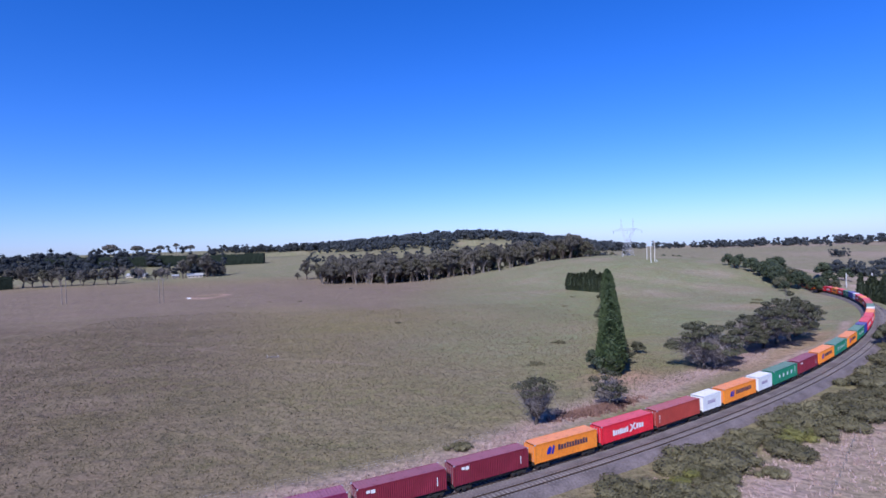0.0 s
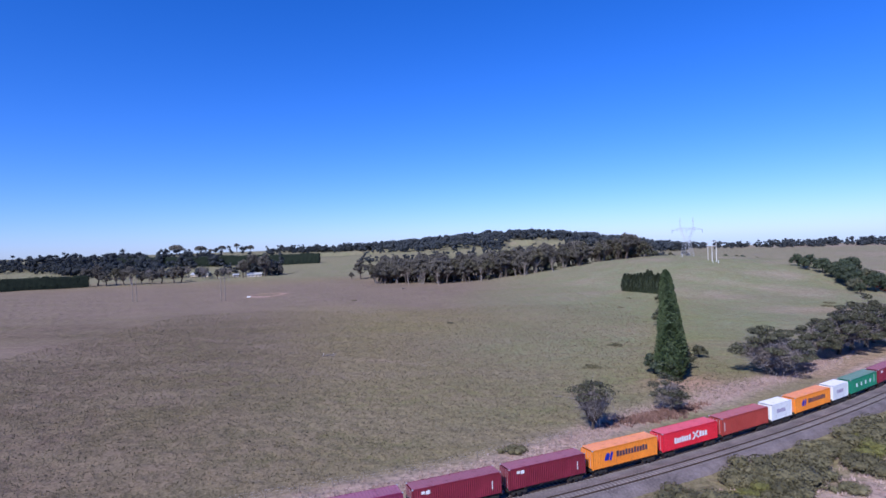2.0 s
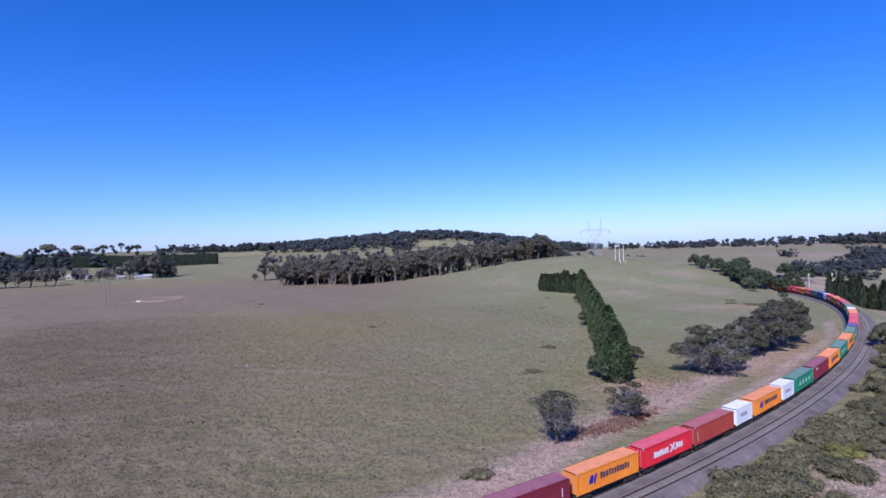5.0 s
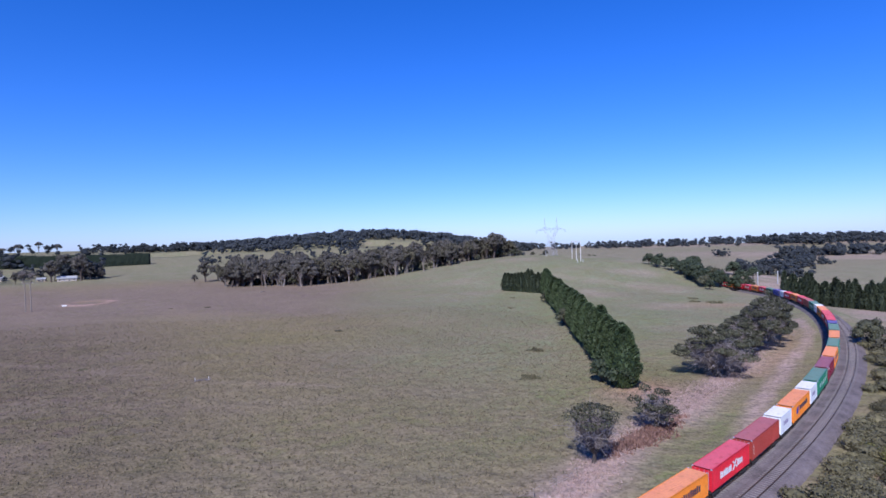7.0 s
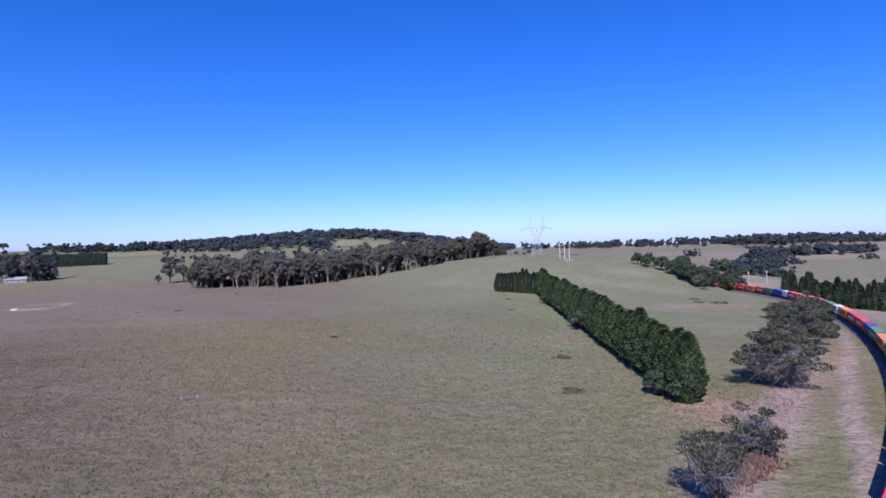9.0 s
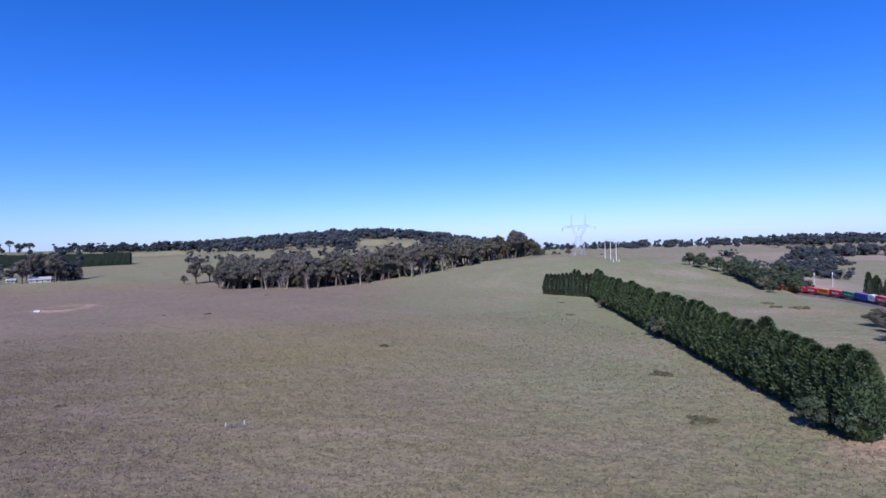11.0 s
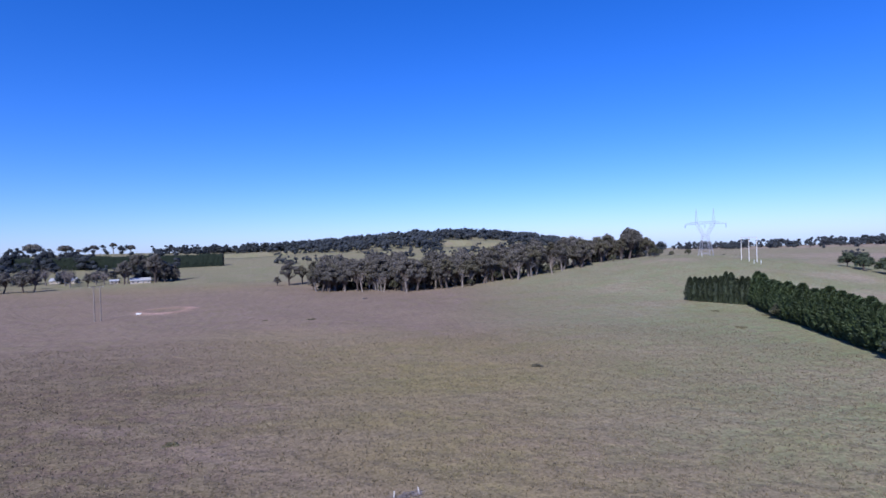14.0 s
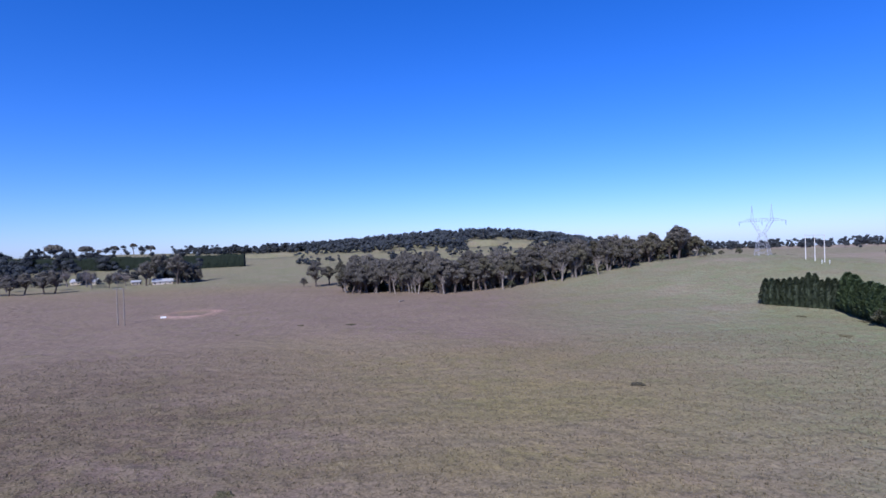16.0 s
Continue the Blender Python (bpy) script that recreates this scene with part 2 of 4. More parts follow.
def ground_material():
    """Winter paddock: olive and straw grass in broad patches, with bare reddish earth and pale dry grass by mesh attributes."""
    m = bpy.data.materials.new("winter_paddock_grass")
    m.use_nodes = True
    n, l = m.node_tree.nodes, m.node_tree.links
    bsdf = n["Principled BSDF"]
    bsdf.inputs["Roughness"].default_value, bsdf.inputs["Specular IOR Level"].default_value = 1.0, 0.05
    co = n.new("ShaderNodeTexCoord")

    def tex(scale, detail=5.0, lo=0.35, hi=0.65):
        t, r = n.new("ShaderNodeTexNoise"), n.new("ShaderNodeMapRange")
        t.inputs["Scale"].default_value, t.inputs["Detail"].default_value = scale, detail
        l.new(co.outputs["Object"], t.inputs["Vector"]), l.new(t.outputs["Fac"], r.inputs["Value"])
        r.inputs["From Min"].default_value, r.inputs["From Max"].default_value = lo, hi
        return r.outputs[0]

    def mix(fac, a, b, gain=1.0):
        k = n.new("ShaderNodeMix")
        k.data_type = "RGBA"
        if gain != 1.0:
            g = n.new("ShaderNodeMath")
            g.operation, g.inputs[1].default_value = "MULTIPLY", gain
            l.new(fac, g.inputs[0])
            fac = g.outputs[0]
        l.new(fac, k.inputs[0])
        for slot, c in ((6, a), (7, b)):
            if isinstance(c, tuple):
                k.inputs[slot].default_value = (*c, 1)
            else:
                l.new(c, k.inputs[slot])
        return k.outputs[2]

    def attr(name):
        a = n.new("ShaderNodeAttribute")
        a.attribute_name = name
        return a.outputs["Fac"]

    patches, blotch, clumpy, fine, grit = tex(0.017, 3, 0.4, 0.6), tex(0.075, 7, 0.38, 0.62), tex(0.24, 9, 0.40, 0.60), tex(1.1, 10, 0.40, 0.60), tex(2.6, 8, 0.40, 0.62)
    brown = mix(patches, (0.215, 0.176, 0.090), (0.240, 0.168, 0.142))
    brown = mix(blotch, brown, (0.170, 0.150, 0.080), 0.8)
    brown = mix(attr("olive"), brown, mix(blotch, (0.205, 0.182, 0.066), (0.165, 0.158, 0.056)))
    brown = mix(attr("mauve"), brown, mix(blotch, (0.185, 0.140, 0.124), (0.155, 0.116, 0.100)))
    brown = mix(attr("rank"), brown, mix(blotch, (0.070, 0.056, 0.034), (0.108, 0.078, 0.060)))
    green = mix(blotch, (0.112, 0.160, 0.042), (0.175, 0.185, 0.070))
    base = mix(attr("lush"), brown, green)
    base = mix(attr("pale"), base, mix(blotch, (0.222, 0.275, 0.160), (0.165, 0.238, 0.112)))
    base = mix(clumpy, base, mix(patches, (0.225, 0.170, 0.125), (0.178, 0.168, 0.062)), 0.42)
    base = mix(attr("bare"), base, (0.42, 0.25, 0.18))
    base = mix(attr("dry"), base, mix(blotch, (0.47, 0.345, 0.315), (0.37, 0.285, 0.235)))
    stretch, swath, span = n.new("ShaderNodeVectorMath"), n.new("ShaderNodeTexNoise"), n.new("ShaderNodeMapRange")
    stretch.operation, stretch.inputs[1].default_value = "MULTIPLY", (0.35, 1.25, 1)
    swath.inputs["Scale"].default_value, swath.inputs["Detail"].default_value = 0.05, 7
    span.inputs["From Min"].default_value, span.inputs["From Max"].default_value = 0.45, 0.62
    l.new(co.outputs["Object"], stretch.inputs[0]), l.new(stretch.outputs[0], swath.inputs["Vector"]), l.new(swath.outputs["Fac"], span.inputs["Value"])
    base = mix(span.outputs[0], base, mix(patches, (0.215, 0.182, 0.112), (0.225, 0.176, 0.145)), 0.34)
    base = mix(fine, base, mix(grit, (0.060, 0.054, 0.030), (0.15, 0.125, 0.08)), 0.52)
    base = mix(grit, base, (0.38, 0.32, 0.215), 0.22)
    winter = n.new("ShaderNodeMix")
    winter.data_type, winter.blend_type = "RGBA", "MULTIPLY"
    winter.inputs[0].default_value, winter.inputs[7].default_value = 1.0, (1.085, 1.01, 1.06, 1)
    l.new(base, winter.inputs[6])
    l.new(winter.outputs[2], bsdf.inputs["Base Color"])
    b = n.new("ShaderNodeBump")
    b.inputs["Strength"].default_value, b.inputs["Distance"].default_value = 0.8, 0.35
    l.new(clumpy, b.inputs["Height"]), l.new(b.outputs[0], bsdf.inputs["Normal"])
    return m


# ---- the ground: one sheet to the horizon ----
def graded(lo, hi, core_lo, core_hi, step, growth):
    v = list(np.arange(core_lo, core_hi + 0.01, step))
    d = step
    while v[-1] < hi:
        d *= growth
        v.append(v[-1] + d)
    d = step
    while v[0] > lo:
        d *= growth
        v.insert(0, v[0] - d)
    return np.array(v)


def arc_polar(x, y):
    return np.hypot(x - ARC_X, y - ARC_Y), np.arctan2(y - ARC_Y, x - ARC_X)


def line_gap(x, y, pts):
    """Distance from the places x, y to a polyline."""
    best = np.full(np.shape(x), 1e9)
    for (ax, ay), (bx, by) in zip(pts, pts[1:]):
        ux, uy = bx - ax, by - ay
        k = np.clip(((x - ax) * ux + (y - ay) * uy) / (ux * ux + uy * uy), 0, 1)
        best = np.minimum(best, np.hypot(x - ax - k * ux, y - ay - k * uy))
    return best


VEHICLE_TRACK = [(12, 84), (29.4, 94.5), (46, 109), (60, 123.5), (76, 137), (93, 152), (112, 168), (131, 187), (150, 212)]
gx, gy = graded(-4200, 4200, -260, 330, 2.2, 1.09), graded(-1500, 4300, 30, 560, 2.2, 1.09)
GX, GY = np.meshgrid(gx, gy)
GZ = ground_z(GX, GY)
nx, ny = len(gx), len(gy)
idx = np.arange(nx * ny).reshape(ny, nx)
quads = np.stack([idx[:-1, :-1], idx[:-1, 1:], idx[1:, 1:], idx[1:, :-1]], -1).reshape(-1, 4)
ground_me = bpy.data.meshes.new("ground")
ground_me.from_pydata(np.stack([GX.ravel(), GY.ravel(), GZ.ravel()], 1).tolist(), [], quads.tolist())
ground_me.polygons.foreach_set("use_smooth", [True] * len(quads))
ground_me.materials.append(ground_material())
rr, pp = arc_polar(GX, GY)
inner = R_IN - rr                                # metres to the field side of the train's track
wave = 0.5 + 0.5 * np.sin(GX / 7.0 + 2 * np.sin(GY / 9.0))
lush = 0.9 * np.exp(-0.5 * (line_gap(GX, GY, [(30, 120), (45, 170), (75, 300)]) / 30) ** 2)
lush = np.maximum(lush, 0.5 * np.exp(-0.5 * ((GX + 2) / 36) ** 2 - 0.5 * ((GY - 115) / 40) ** 2))
lush = np.maximum(lush, 0.6 * np.exp(-0.5 * ((GX - 120) / 40) ** 2 - 0.5 * ((GY - 260) / 35) ** 2))
lush = np.maximum(lush, 0.95 * step01(4, 6, inner) * (1 - step01(9 + 6 * step01(-1.06, -0.99, pp), 13 + 6 * step01(-1.06, -0.99, pp), inner)) * (0.5 + 0.5 * wave))
wob = 14 * np.sin(GX / 31 + 1.7) + 11 * np.sin(GY / 23 + GX / 47)
olive = 0.85 * np.exp(-0.5 * ((GX + 42 + wob) / 42) ** 2 - 0.5 * ((GY - 232 + wob) / 46) ** 2)
mauve = 0.8 * step01(265, 340, GY + wob) * (1 - step01(40, 130, GX))
mauve = np.maximum(mauve, 0.75 * step01(60, 130, -GX + wob)) * (1 - step01(470, 570, GY))
mauve = np.maximum(mauve, 0.5 * np.exp(-0.5 * ((GX - 8 + wob) / 22) ** 2 - 0.5 * ((GY - 190) / 20) ** 2))
rank = step01(-30, 32, -15 - (GY - 70) * 0.42 - GX) * (1 - step01(230, 330, GY))
bare = 0.9 * np.exp(-0.5 * (np.hypot(GX - 44, GY - 135) / 6.5) ** 2)
bare = np.maximum(bare, 0.85 * (0.45 + 0.55 * wave) * np.exp(-0.5 * ((np.hypot(GX + 176, GY - 422) - 12.5) / 2.0) ** 2))
bare = np.maximum(bare, 0.5 * np.exp(-0.5 * (line_gap(GX, GY, [(76, 144), (98, 160), (128, 191)]) / 2.6) ** 2))
bare = np.maximum(bare, 0.5 * np.exp(-0.5 * (np.hypot((GX - 158) / 2, GY - 265) / 8) ** 2))
mid = 10.5 + 8 * step01(-1.06, -0.99, pp)
band = np.exp(-0.5 * ((inner - mid + 2 * wave - 1) / 3.5) ** 2)
dry = 0.9 * band * (pp < -0.75) * (pp > -1.6)
dry = np.maximum(dry, 0.8 * (1 - step01(0.8, 2.6, line_gap(GX, GY, VEHICLE_TRACK))))
dry = np.maximum(dry, 0.26 * (0.3 + 0.7 * wave) * (1 - step01(0.5, 2.4, line_gap(GX, GY, [(-150, 226), (-128, 218), (-100, 206), (-68, 182), (-48, 170), (-20, 160)]))))
dry = np.maximum(dry, 0.28 * np.exp(-0.5 * ((GX + 185 + 0.5 * wob) / 22) ** 2 - 0.5 * ((GY - 190) / 14) ** 2))
outer_side = rr - R_OUT
dry = np.maximum(dry, 0.75 * (pp < 0.3) * (pp > -1.8) * step01(8, 16, outer_side) * (1 - step01(60, 90, outer_side)) * (0.4 + 0.6 * wave))
dry = np.maximum(dry, 0.15 * step01(225, 300, GX) * step01(330, 420, GY))
streak = np.clip(np.sin(GX / 17 + 2 * np.sin(GY / 29)) * np.sin(GY / 13 + 1.5 * np.sin(GX / 21)), 0, 1)
dry = np.maximum(dry, 0.34 * streak * step01(75, 120, GX) * step01(170, 230, GY) * (1 - step01(440, 490, GY)))
dry = np.maximum(dry, 0.16 * streak * step01(-20, 40, GX) * step01(110, 150, GY) * (1 - step01(440, 490, GY)))
lush = np.maximum(lush, 0.30 * step01(225, 300, GX) * step01(330, 420, GY) * (0.4 + 0.6 * (np.sin(GX / 150 + 1) * np.sin(GY / 110) > -0.2)))
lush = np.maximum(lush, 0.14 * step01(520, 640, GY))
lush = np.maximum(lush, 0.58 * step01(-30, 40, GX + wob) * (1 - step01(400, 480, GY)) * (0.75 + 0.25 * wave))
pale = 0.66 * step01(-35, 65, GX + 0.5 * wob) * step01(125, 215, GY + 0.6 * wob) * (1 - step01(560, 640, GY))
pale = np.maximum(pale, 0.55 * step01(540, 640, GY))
pale = np.maximum(pale, 0.5 * step01(225, 300, GX) * step01(330, 420, GY))
rank = np.maximum(rank, 0.62 * np.exp(-0.5 * ((GX + 45 + 0.5 * wob) / 50) ** 2 - 0.5 * ((GY - 90) / 36) ** 2))
dry = np.maximum(dry, 0.5 * wave * np.exp(-0.5 * ((np.hypot(GX + 176, GY - 422) - 13.5) / 1.6) ** 2))
dry = np.maximum(dry, 0.55 * step01(430, 700, GX) * step01(0.4, 0.6, 0.5 + 0.5 * np.sin(GX / 130 + GY / 90)))
for key, values in (("lush", lush), ("bare", bare), ("dry", dry), ("rank", rank), ("olive", olive), ("mauve", mauve), ("pale", pale)):
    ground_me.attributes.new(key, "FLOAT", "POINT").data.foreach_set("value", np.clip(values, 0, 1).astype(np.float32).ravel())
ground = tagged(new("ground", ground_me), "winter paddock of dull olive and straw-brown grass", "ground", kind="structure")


# ---- the railway: ballast, two tracks of sleepers and rails ----
PHI_A, PHI_B = -1.75, 0.25


def arc_strip(name, profile, mat, a=PHI_A, b=PHI_B, step=2.5, smooth=False, wobble=0.0):
    """Sweeps a profile of (radius, height above the rails) along the curve."""
    n = int((b - a) * R_OUT / step) + 1
    rng = np.random.default_rng(5)
    verts, faces, k = [], [], len(profile)
    for i in range(n + 1):
        phi = a + (b - a) * i / n
        z = float(rail_top(phi))
        for r, h in profile:
            q = r + rng.uniform(-wobble, wobble)
            verts.append((ARC_X + q * math.cos(phi), ARC_Y + q * math.sin(phi), z + h + rng.uniform(-wobble, wobble) * 0.15))
    faces = [(i * k + j, i * k + j + 1, (i + 1) * k + j + 1, (i + 1) * k + j) for i in range(n) for j in range(k - 1)]
    return mesh_of(name, verts, faces, mat, smooth)


bed = [(R_IN - 3.1, -1.1), (R_IN - 2.0, -0.36), (R_IN - 1.45, -0.2), (R_IN + 1.2, -0.2), (R_IN + 1.95, -0.27), (R_OUT - 1.2, -0.175), (R_OUT + 1.2, -0.175),
       (R_OUT + 1.7, -0.25), (R_OUT + 2.5, -0.7), (R_OUT + 3.2, -1.2)]
tagged(new("ballast", arc_strip("ballast", bed, BALLAST, step=1.5, wobble=0.12)), "mauve-grey crushed stone ballast under two railway tracks", "ballast", kind="structure")
SLEEPER = Shape().box(-0.125, 0.125, -1.25, 1.25, -0.36, -0.16, 0.03).mesh("sleeper", CONCRETE)
for radius, label in ((R_OUT, "empty railway track with rusty rails on concrete sleepers"), (R_IN, "railway track under the freight train, concrete sleepers")):
    track = thing("railway_track", label, "railway track", "tracks on the ballast")
    for side in (-0.75, 0.75):
        c = radius + side
        part("rail", arc_strip("rail", [(c - 0.07, -0.16), (c - 0.07, -0.13), (c - 0.012, -0.11), (c - 0.012, -0.045), (c - 0.037, -0.03), (c - 0.037, 0), (c + 0.037, 0),
                                        (c + 0.037, -0.03), (c + 0.012, -0.045), (c + 0.012, -0.11), (c + 0.07, -0.13), (c + 0.07, -0.16)], RAIL, step=2.0), track)
    rest = Shape()
    lo, hi = (-1.25, -0.80) if radius == R_OUT else (-1.25, -1.05)
    count = int((PHI_B - PHI_A) * radius / 0.7)
    near = 0
    for i in range(count):
        phi = PHI_A + (i + 0.5) * 0.7 / radius
        m = on_arc(radius, phi)
        if lo < phi < hi and near < 300:
            part("sleeper", SLEEPER, track, m=m)
            near += 1
        else:
            rest.add([tuple(m @ Vector(v)) for v in ((-0.125, -1.25, -0.16), (0.125, -1.25, -0.16), (0.125, 1.25, -0.16), (-0.125, 1.25, -0.16), (-0.125, -1.25, -0.3), (0.125, -1.25, -0.3), (0.125, 1.25, -0.3), (-0.125, 1.25, -0.3))],
                     [(0, 1, 2, 3), (0, 4, 5, 1), (2, 6, 7, 3), (1, 5, 6, 2), (3, 7, 4, 0)])
    tagged(part("sleepers", rest.mesh("sleepers", CONCRETE), track), kind="stuff")


# ---- the freight train ----
CACHE = {}


def cached(key, build):
    if key not in CACHE:
        CACHE[key] = build()
    return CACHE[key]


def corrugated(length, height, depth, pitch, mat, name):
    """A corrugated steel panel in the xz plane, ribs upright, facing -y."""
    n = max(2, round(length / pitch))
    prof = []
    for i in range(n):
        x = -length / 2 + i * length / n
        w = length / n
        prof += [(x, 0.0), (x + 0.30 * w, 0.0), (x + 0.5 * w, depth), (x + 0.80 * w, depth)]
    prof.append((length / 2, 0.0))
    verts = [(x, y, z) for z in (0.0, height) for x, y in prof]
    k = len(prof)
    return mesh_of(name, verts, [(i, i + 1, k + i + 1, k + i) for i in range(k - 1)], mat)


def bars(spec, mat, y):
    """Flat raised paint shapes on a side wall: boxes (x, z, width, height)."""
    s = Shape()
    for x, z, w, h in spec:
        s.box(x, x + w, y - 0.012, y, z, z + h)
    return s.mesh("lettering", mat)


def slanted(quads, mat, y):
    s = Shape()
    for q in quads:
        k = len(q)
        s.add([(x, y - 0.014, z) for x, z in q] + [(x, y, z) for x, z in q], [tuple(range(k))] + [(i, k + i, k + (i + 1) % k, (i + 1) % k) for i in range(k)])
    return s.mesh("emblem", mat)


def letter_bars(x, z, n, w, gap, h):
    return [(x + i * (w + gap), z, w, h * (1.0 if i % 3 else 1.15)) for i in range(n)]


LABELS = {"orange": "orange corrugated shipping container with dark blue lettering", "red": "red corrugated shipping container with white lettering",
          "brick_red": "faded brick-red corrugated shipping container", "maroon": "maroon corrugated shipping container with small white mark",
          "plum": "purple-maroon corrugated shipping container, sun-faded roof", "green": "green corrugated shipping container with white letters",
          "blue": "dark blue corrugated shipping container", "white": "white insulated shipping container with grey lettering"}


def container(paint, length, m):
    H, Wd = 2.72, 2.44
    mat = PAINTS[paint]
    root = thing("shipping_container", LABELS[paint] + " on a wagon", "container", "containers on the freight train", m)
    side = cached((paint, length, "side"), lambda: corrugated(length - 0.3, H - 0.30, 0.04 if paint != "white" else 0.012, 0.29, mat, "side_panel"))
    end = cached((paint, "end"), lambda: corrugated(Wd - 0.26, H - 0.30, 0.045, 0.27, mat, "end_panel"))
    part("side_panel", side, root, m=pose(0, -Wd / 2 + 0.02, 0.17))
    part("side_panel", side, root, m=pose(0, Wd / 2 - 0.02, 0.17, 0, 0, 180))
    part("end_panel", end, root, m=pose(length / 2 - 0.04, 0, 0.17, 0, 0, 90))

    def roof():
        s, n = Shape(), round(length / 0.42)
        prof = []
        for i in range(n):
            x, w = -length / 2 + 0.1 + i * (length - 0.2) / n, (length - 0.2) / n
            prof += [(x, 0.0), (x + 0.45 * w, 0.0), (x + 0.55 * w, 0.022), (x + 0.9 * w, 0.022)]
        prof.append((length / 2 - 0.1, 0.0))
        k = len(prof)
        s.add([(x, y, H - 0.03 + z) for y in (-Wd / 2 + 0.06, Wd / 2 - 0.06) for x, z in prof], [(i, i + 1, k + i + 1, k + i) for i in range(k - 1)])
        return s.mesh("roof_panel", PAINTS[paint + "_roof"])
    part("roof_panel", cached((paint, length, "roof"), roof), root, "sun-faded corrugated roof")
    floor = cached((length, "floor"), lambda: Shape().box(-length / 2 + 0.1, length / 2 - 0.1, -Wd / 2 + 0.1, Wd / 2 - 0.1, 0.06, 0.16).mesh("underfloor", STEEL_DARK))
    part("underfloor", floor, root)
    post = cached((paint, "post"), lambda: Shape().box(-0.09, 0.09, -0.09, 0.09, 0, H, 0.02).mesh("corner_post", mat))
    cast = cached("cast", lambda: Shape().box(-0.1, 0.1, -0.095, 0.095, 0, 0.13, 0.02).mesh("corner_casting", STEEL_PALE))
    for sx in (-1, 1):
        for sy in (-1, 1):
            p = part("corner_post", post, root, m=pose(sx * (length / 2 - 0.09), sy * (Wd / 2 - 0.09), 0))
            part("corner_casting", cast, p, "worn steel corner casting", pose(0, sy * 0.004, H - 0.128))
    rail = cached((paint, length, "rail"), lambda: Shape().box(-length / 2 + 0.18, length / 2 - 0.18, -0.05, 0.05, 0, 0.14, 0.01).mesh("side_rail", mat))
    for sy in (-1, 1):
        part("bottom_rail", rail, root, m=pose(0, sy * (Wd / 2 - 0.055), 0.03))
        part("top_rail", rail, root, m=pose(0, sy * (Wd / 2 - 0.055), H - 0.14))
    leaf = cached((paint, "leaf"), lambda: Shape().box(-0.03, 0.03, -0.53, 0.53, 0.16, H - 0.15, 0.01).mesh("door", mat))
    bar = cached("bar", lambda: Shape().tube([(0, 0, 0.2), (0, 0, H - 0.2)], [0.025] * 2, 6).mesh("locking_bar", STEEL_PALE))
    for sy in (-1, 1):
        d = part("door", leaf, root, m=pose(-length / 2 + 0.05, sy * 0.54, 0))
        for off in (-0.25, 0.25):
            part("locking_bar", bar, d, "galvanised door locking bar", pose(-0.06, off, 0))
    face = -Wd / 2 + 0.018
    for flip in (0, 180):
        def mark(kind, make, material_label):
            part(kind, cached((paint, length, kind, material_label), make), root, material_label, pose(0, 0, 0, 0, 0, flip))
        if paint == "orange":
            mark("emblem", lambda: slanted([[(-3.9, 0.95), (-3.2, 0.95), (-2.95, 1.75), (-3.3, 2.1), (-3.65, 1.75), (-3.9, 1.3)], [(-3.05, 0.85), (-2.7, 0.85), (-2.35, 1.9), (-2.7, 2.15)]], INK_BLUE, face), "blue angular emblem")
            mark("lettering", lambda: bars(letter_bars(-1.7, 1.15, 11, 0.40, 0.14, 0.72), INK_DARK, face), "dark bars of lettering")
        elif paint == "red":
            mark("lettering", lambda: bars(letter_bars(-3.6, 0.85, 7, 0.42, 0.10, 0.75) + letter_bars(1.9, 0.95, 3, 0.48, 0.14, 0.75), WHITE, face), "white bars of lettering")
            mark("emblem", lambda: slanted([[(0.2, 0.75), (0.7, 0.75), (1.75, 1.95), (1.4, 2.0)], [(0.3, 1.85), (0.55, 1.95), (1.9, 0.95), (1.6, 0.8)]], WHITE, face), "white crossed emblem")
        elif paint == "green":
            mark("lettering", lambda: bars([(-3.6, 0.95, 0.62, 0.75), (-1.6, 0.95, 0.62, 0.75), (0.5, 0.95, 0.62, 0.75), (2.6, 0.95, 0.62, 0.75), (4.7, 0.8, 0.16, 1.6)], WHITE, face), "white blocks of lettering")
        elif paint == "white":
            mark("lettering", lambda: bars(letter_bars(-1.5, 1.1, 6, 0.34, 0.10, 0.6), INK_GREY, face), "grey bars of lettering")
        elif paint in ("maroon", "plum"):
            mark("lettering", lambda: bars([(-4.9, 1.95, 0.5, 0.35), (-4.3, 1.85, 0.55, 0.45), (4.7, 0.7, 0.12, 1.1)], WHITE, face), "small white patch of lettering")
        elif paint == "brick_red":
            mark("lettering", lambda: bars([(-5.5, 0.7, 0.16, 0.35), (-5.5, 1.15, 0.16, 0.35), (-5.5, 1.6, 0.16, 0.35)], WHITE, face), "small white upright lettering")
    return root


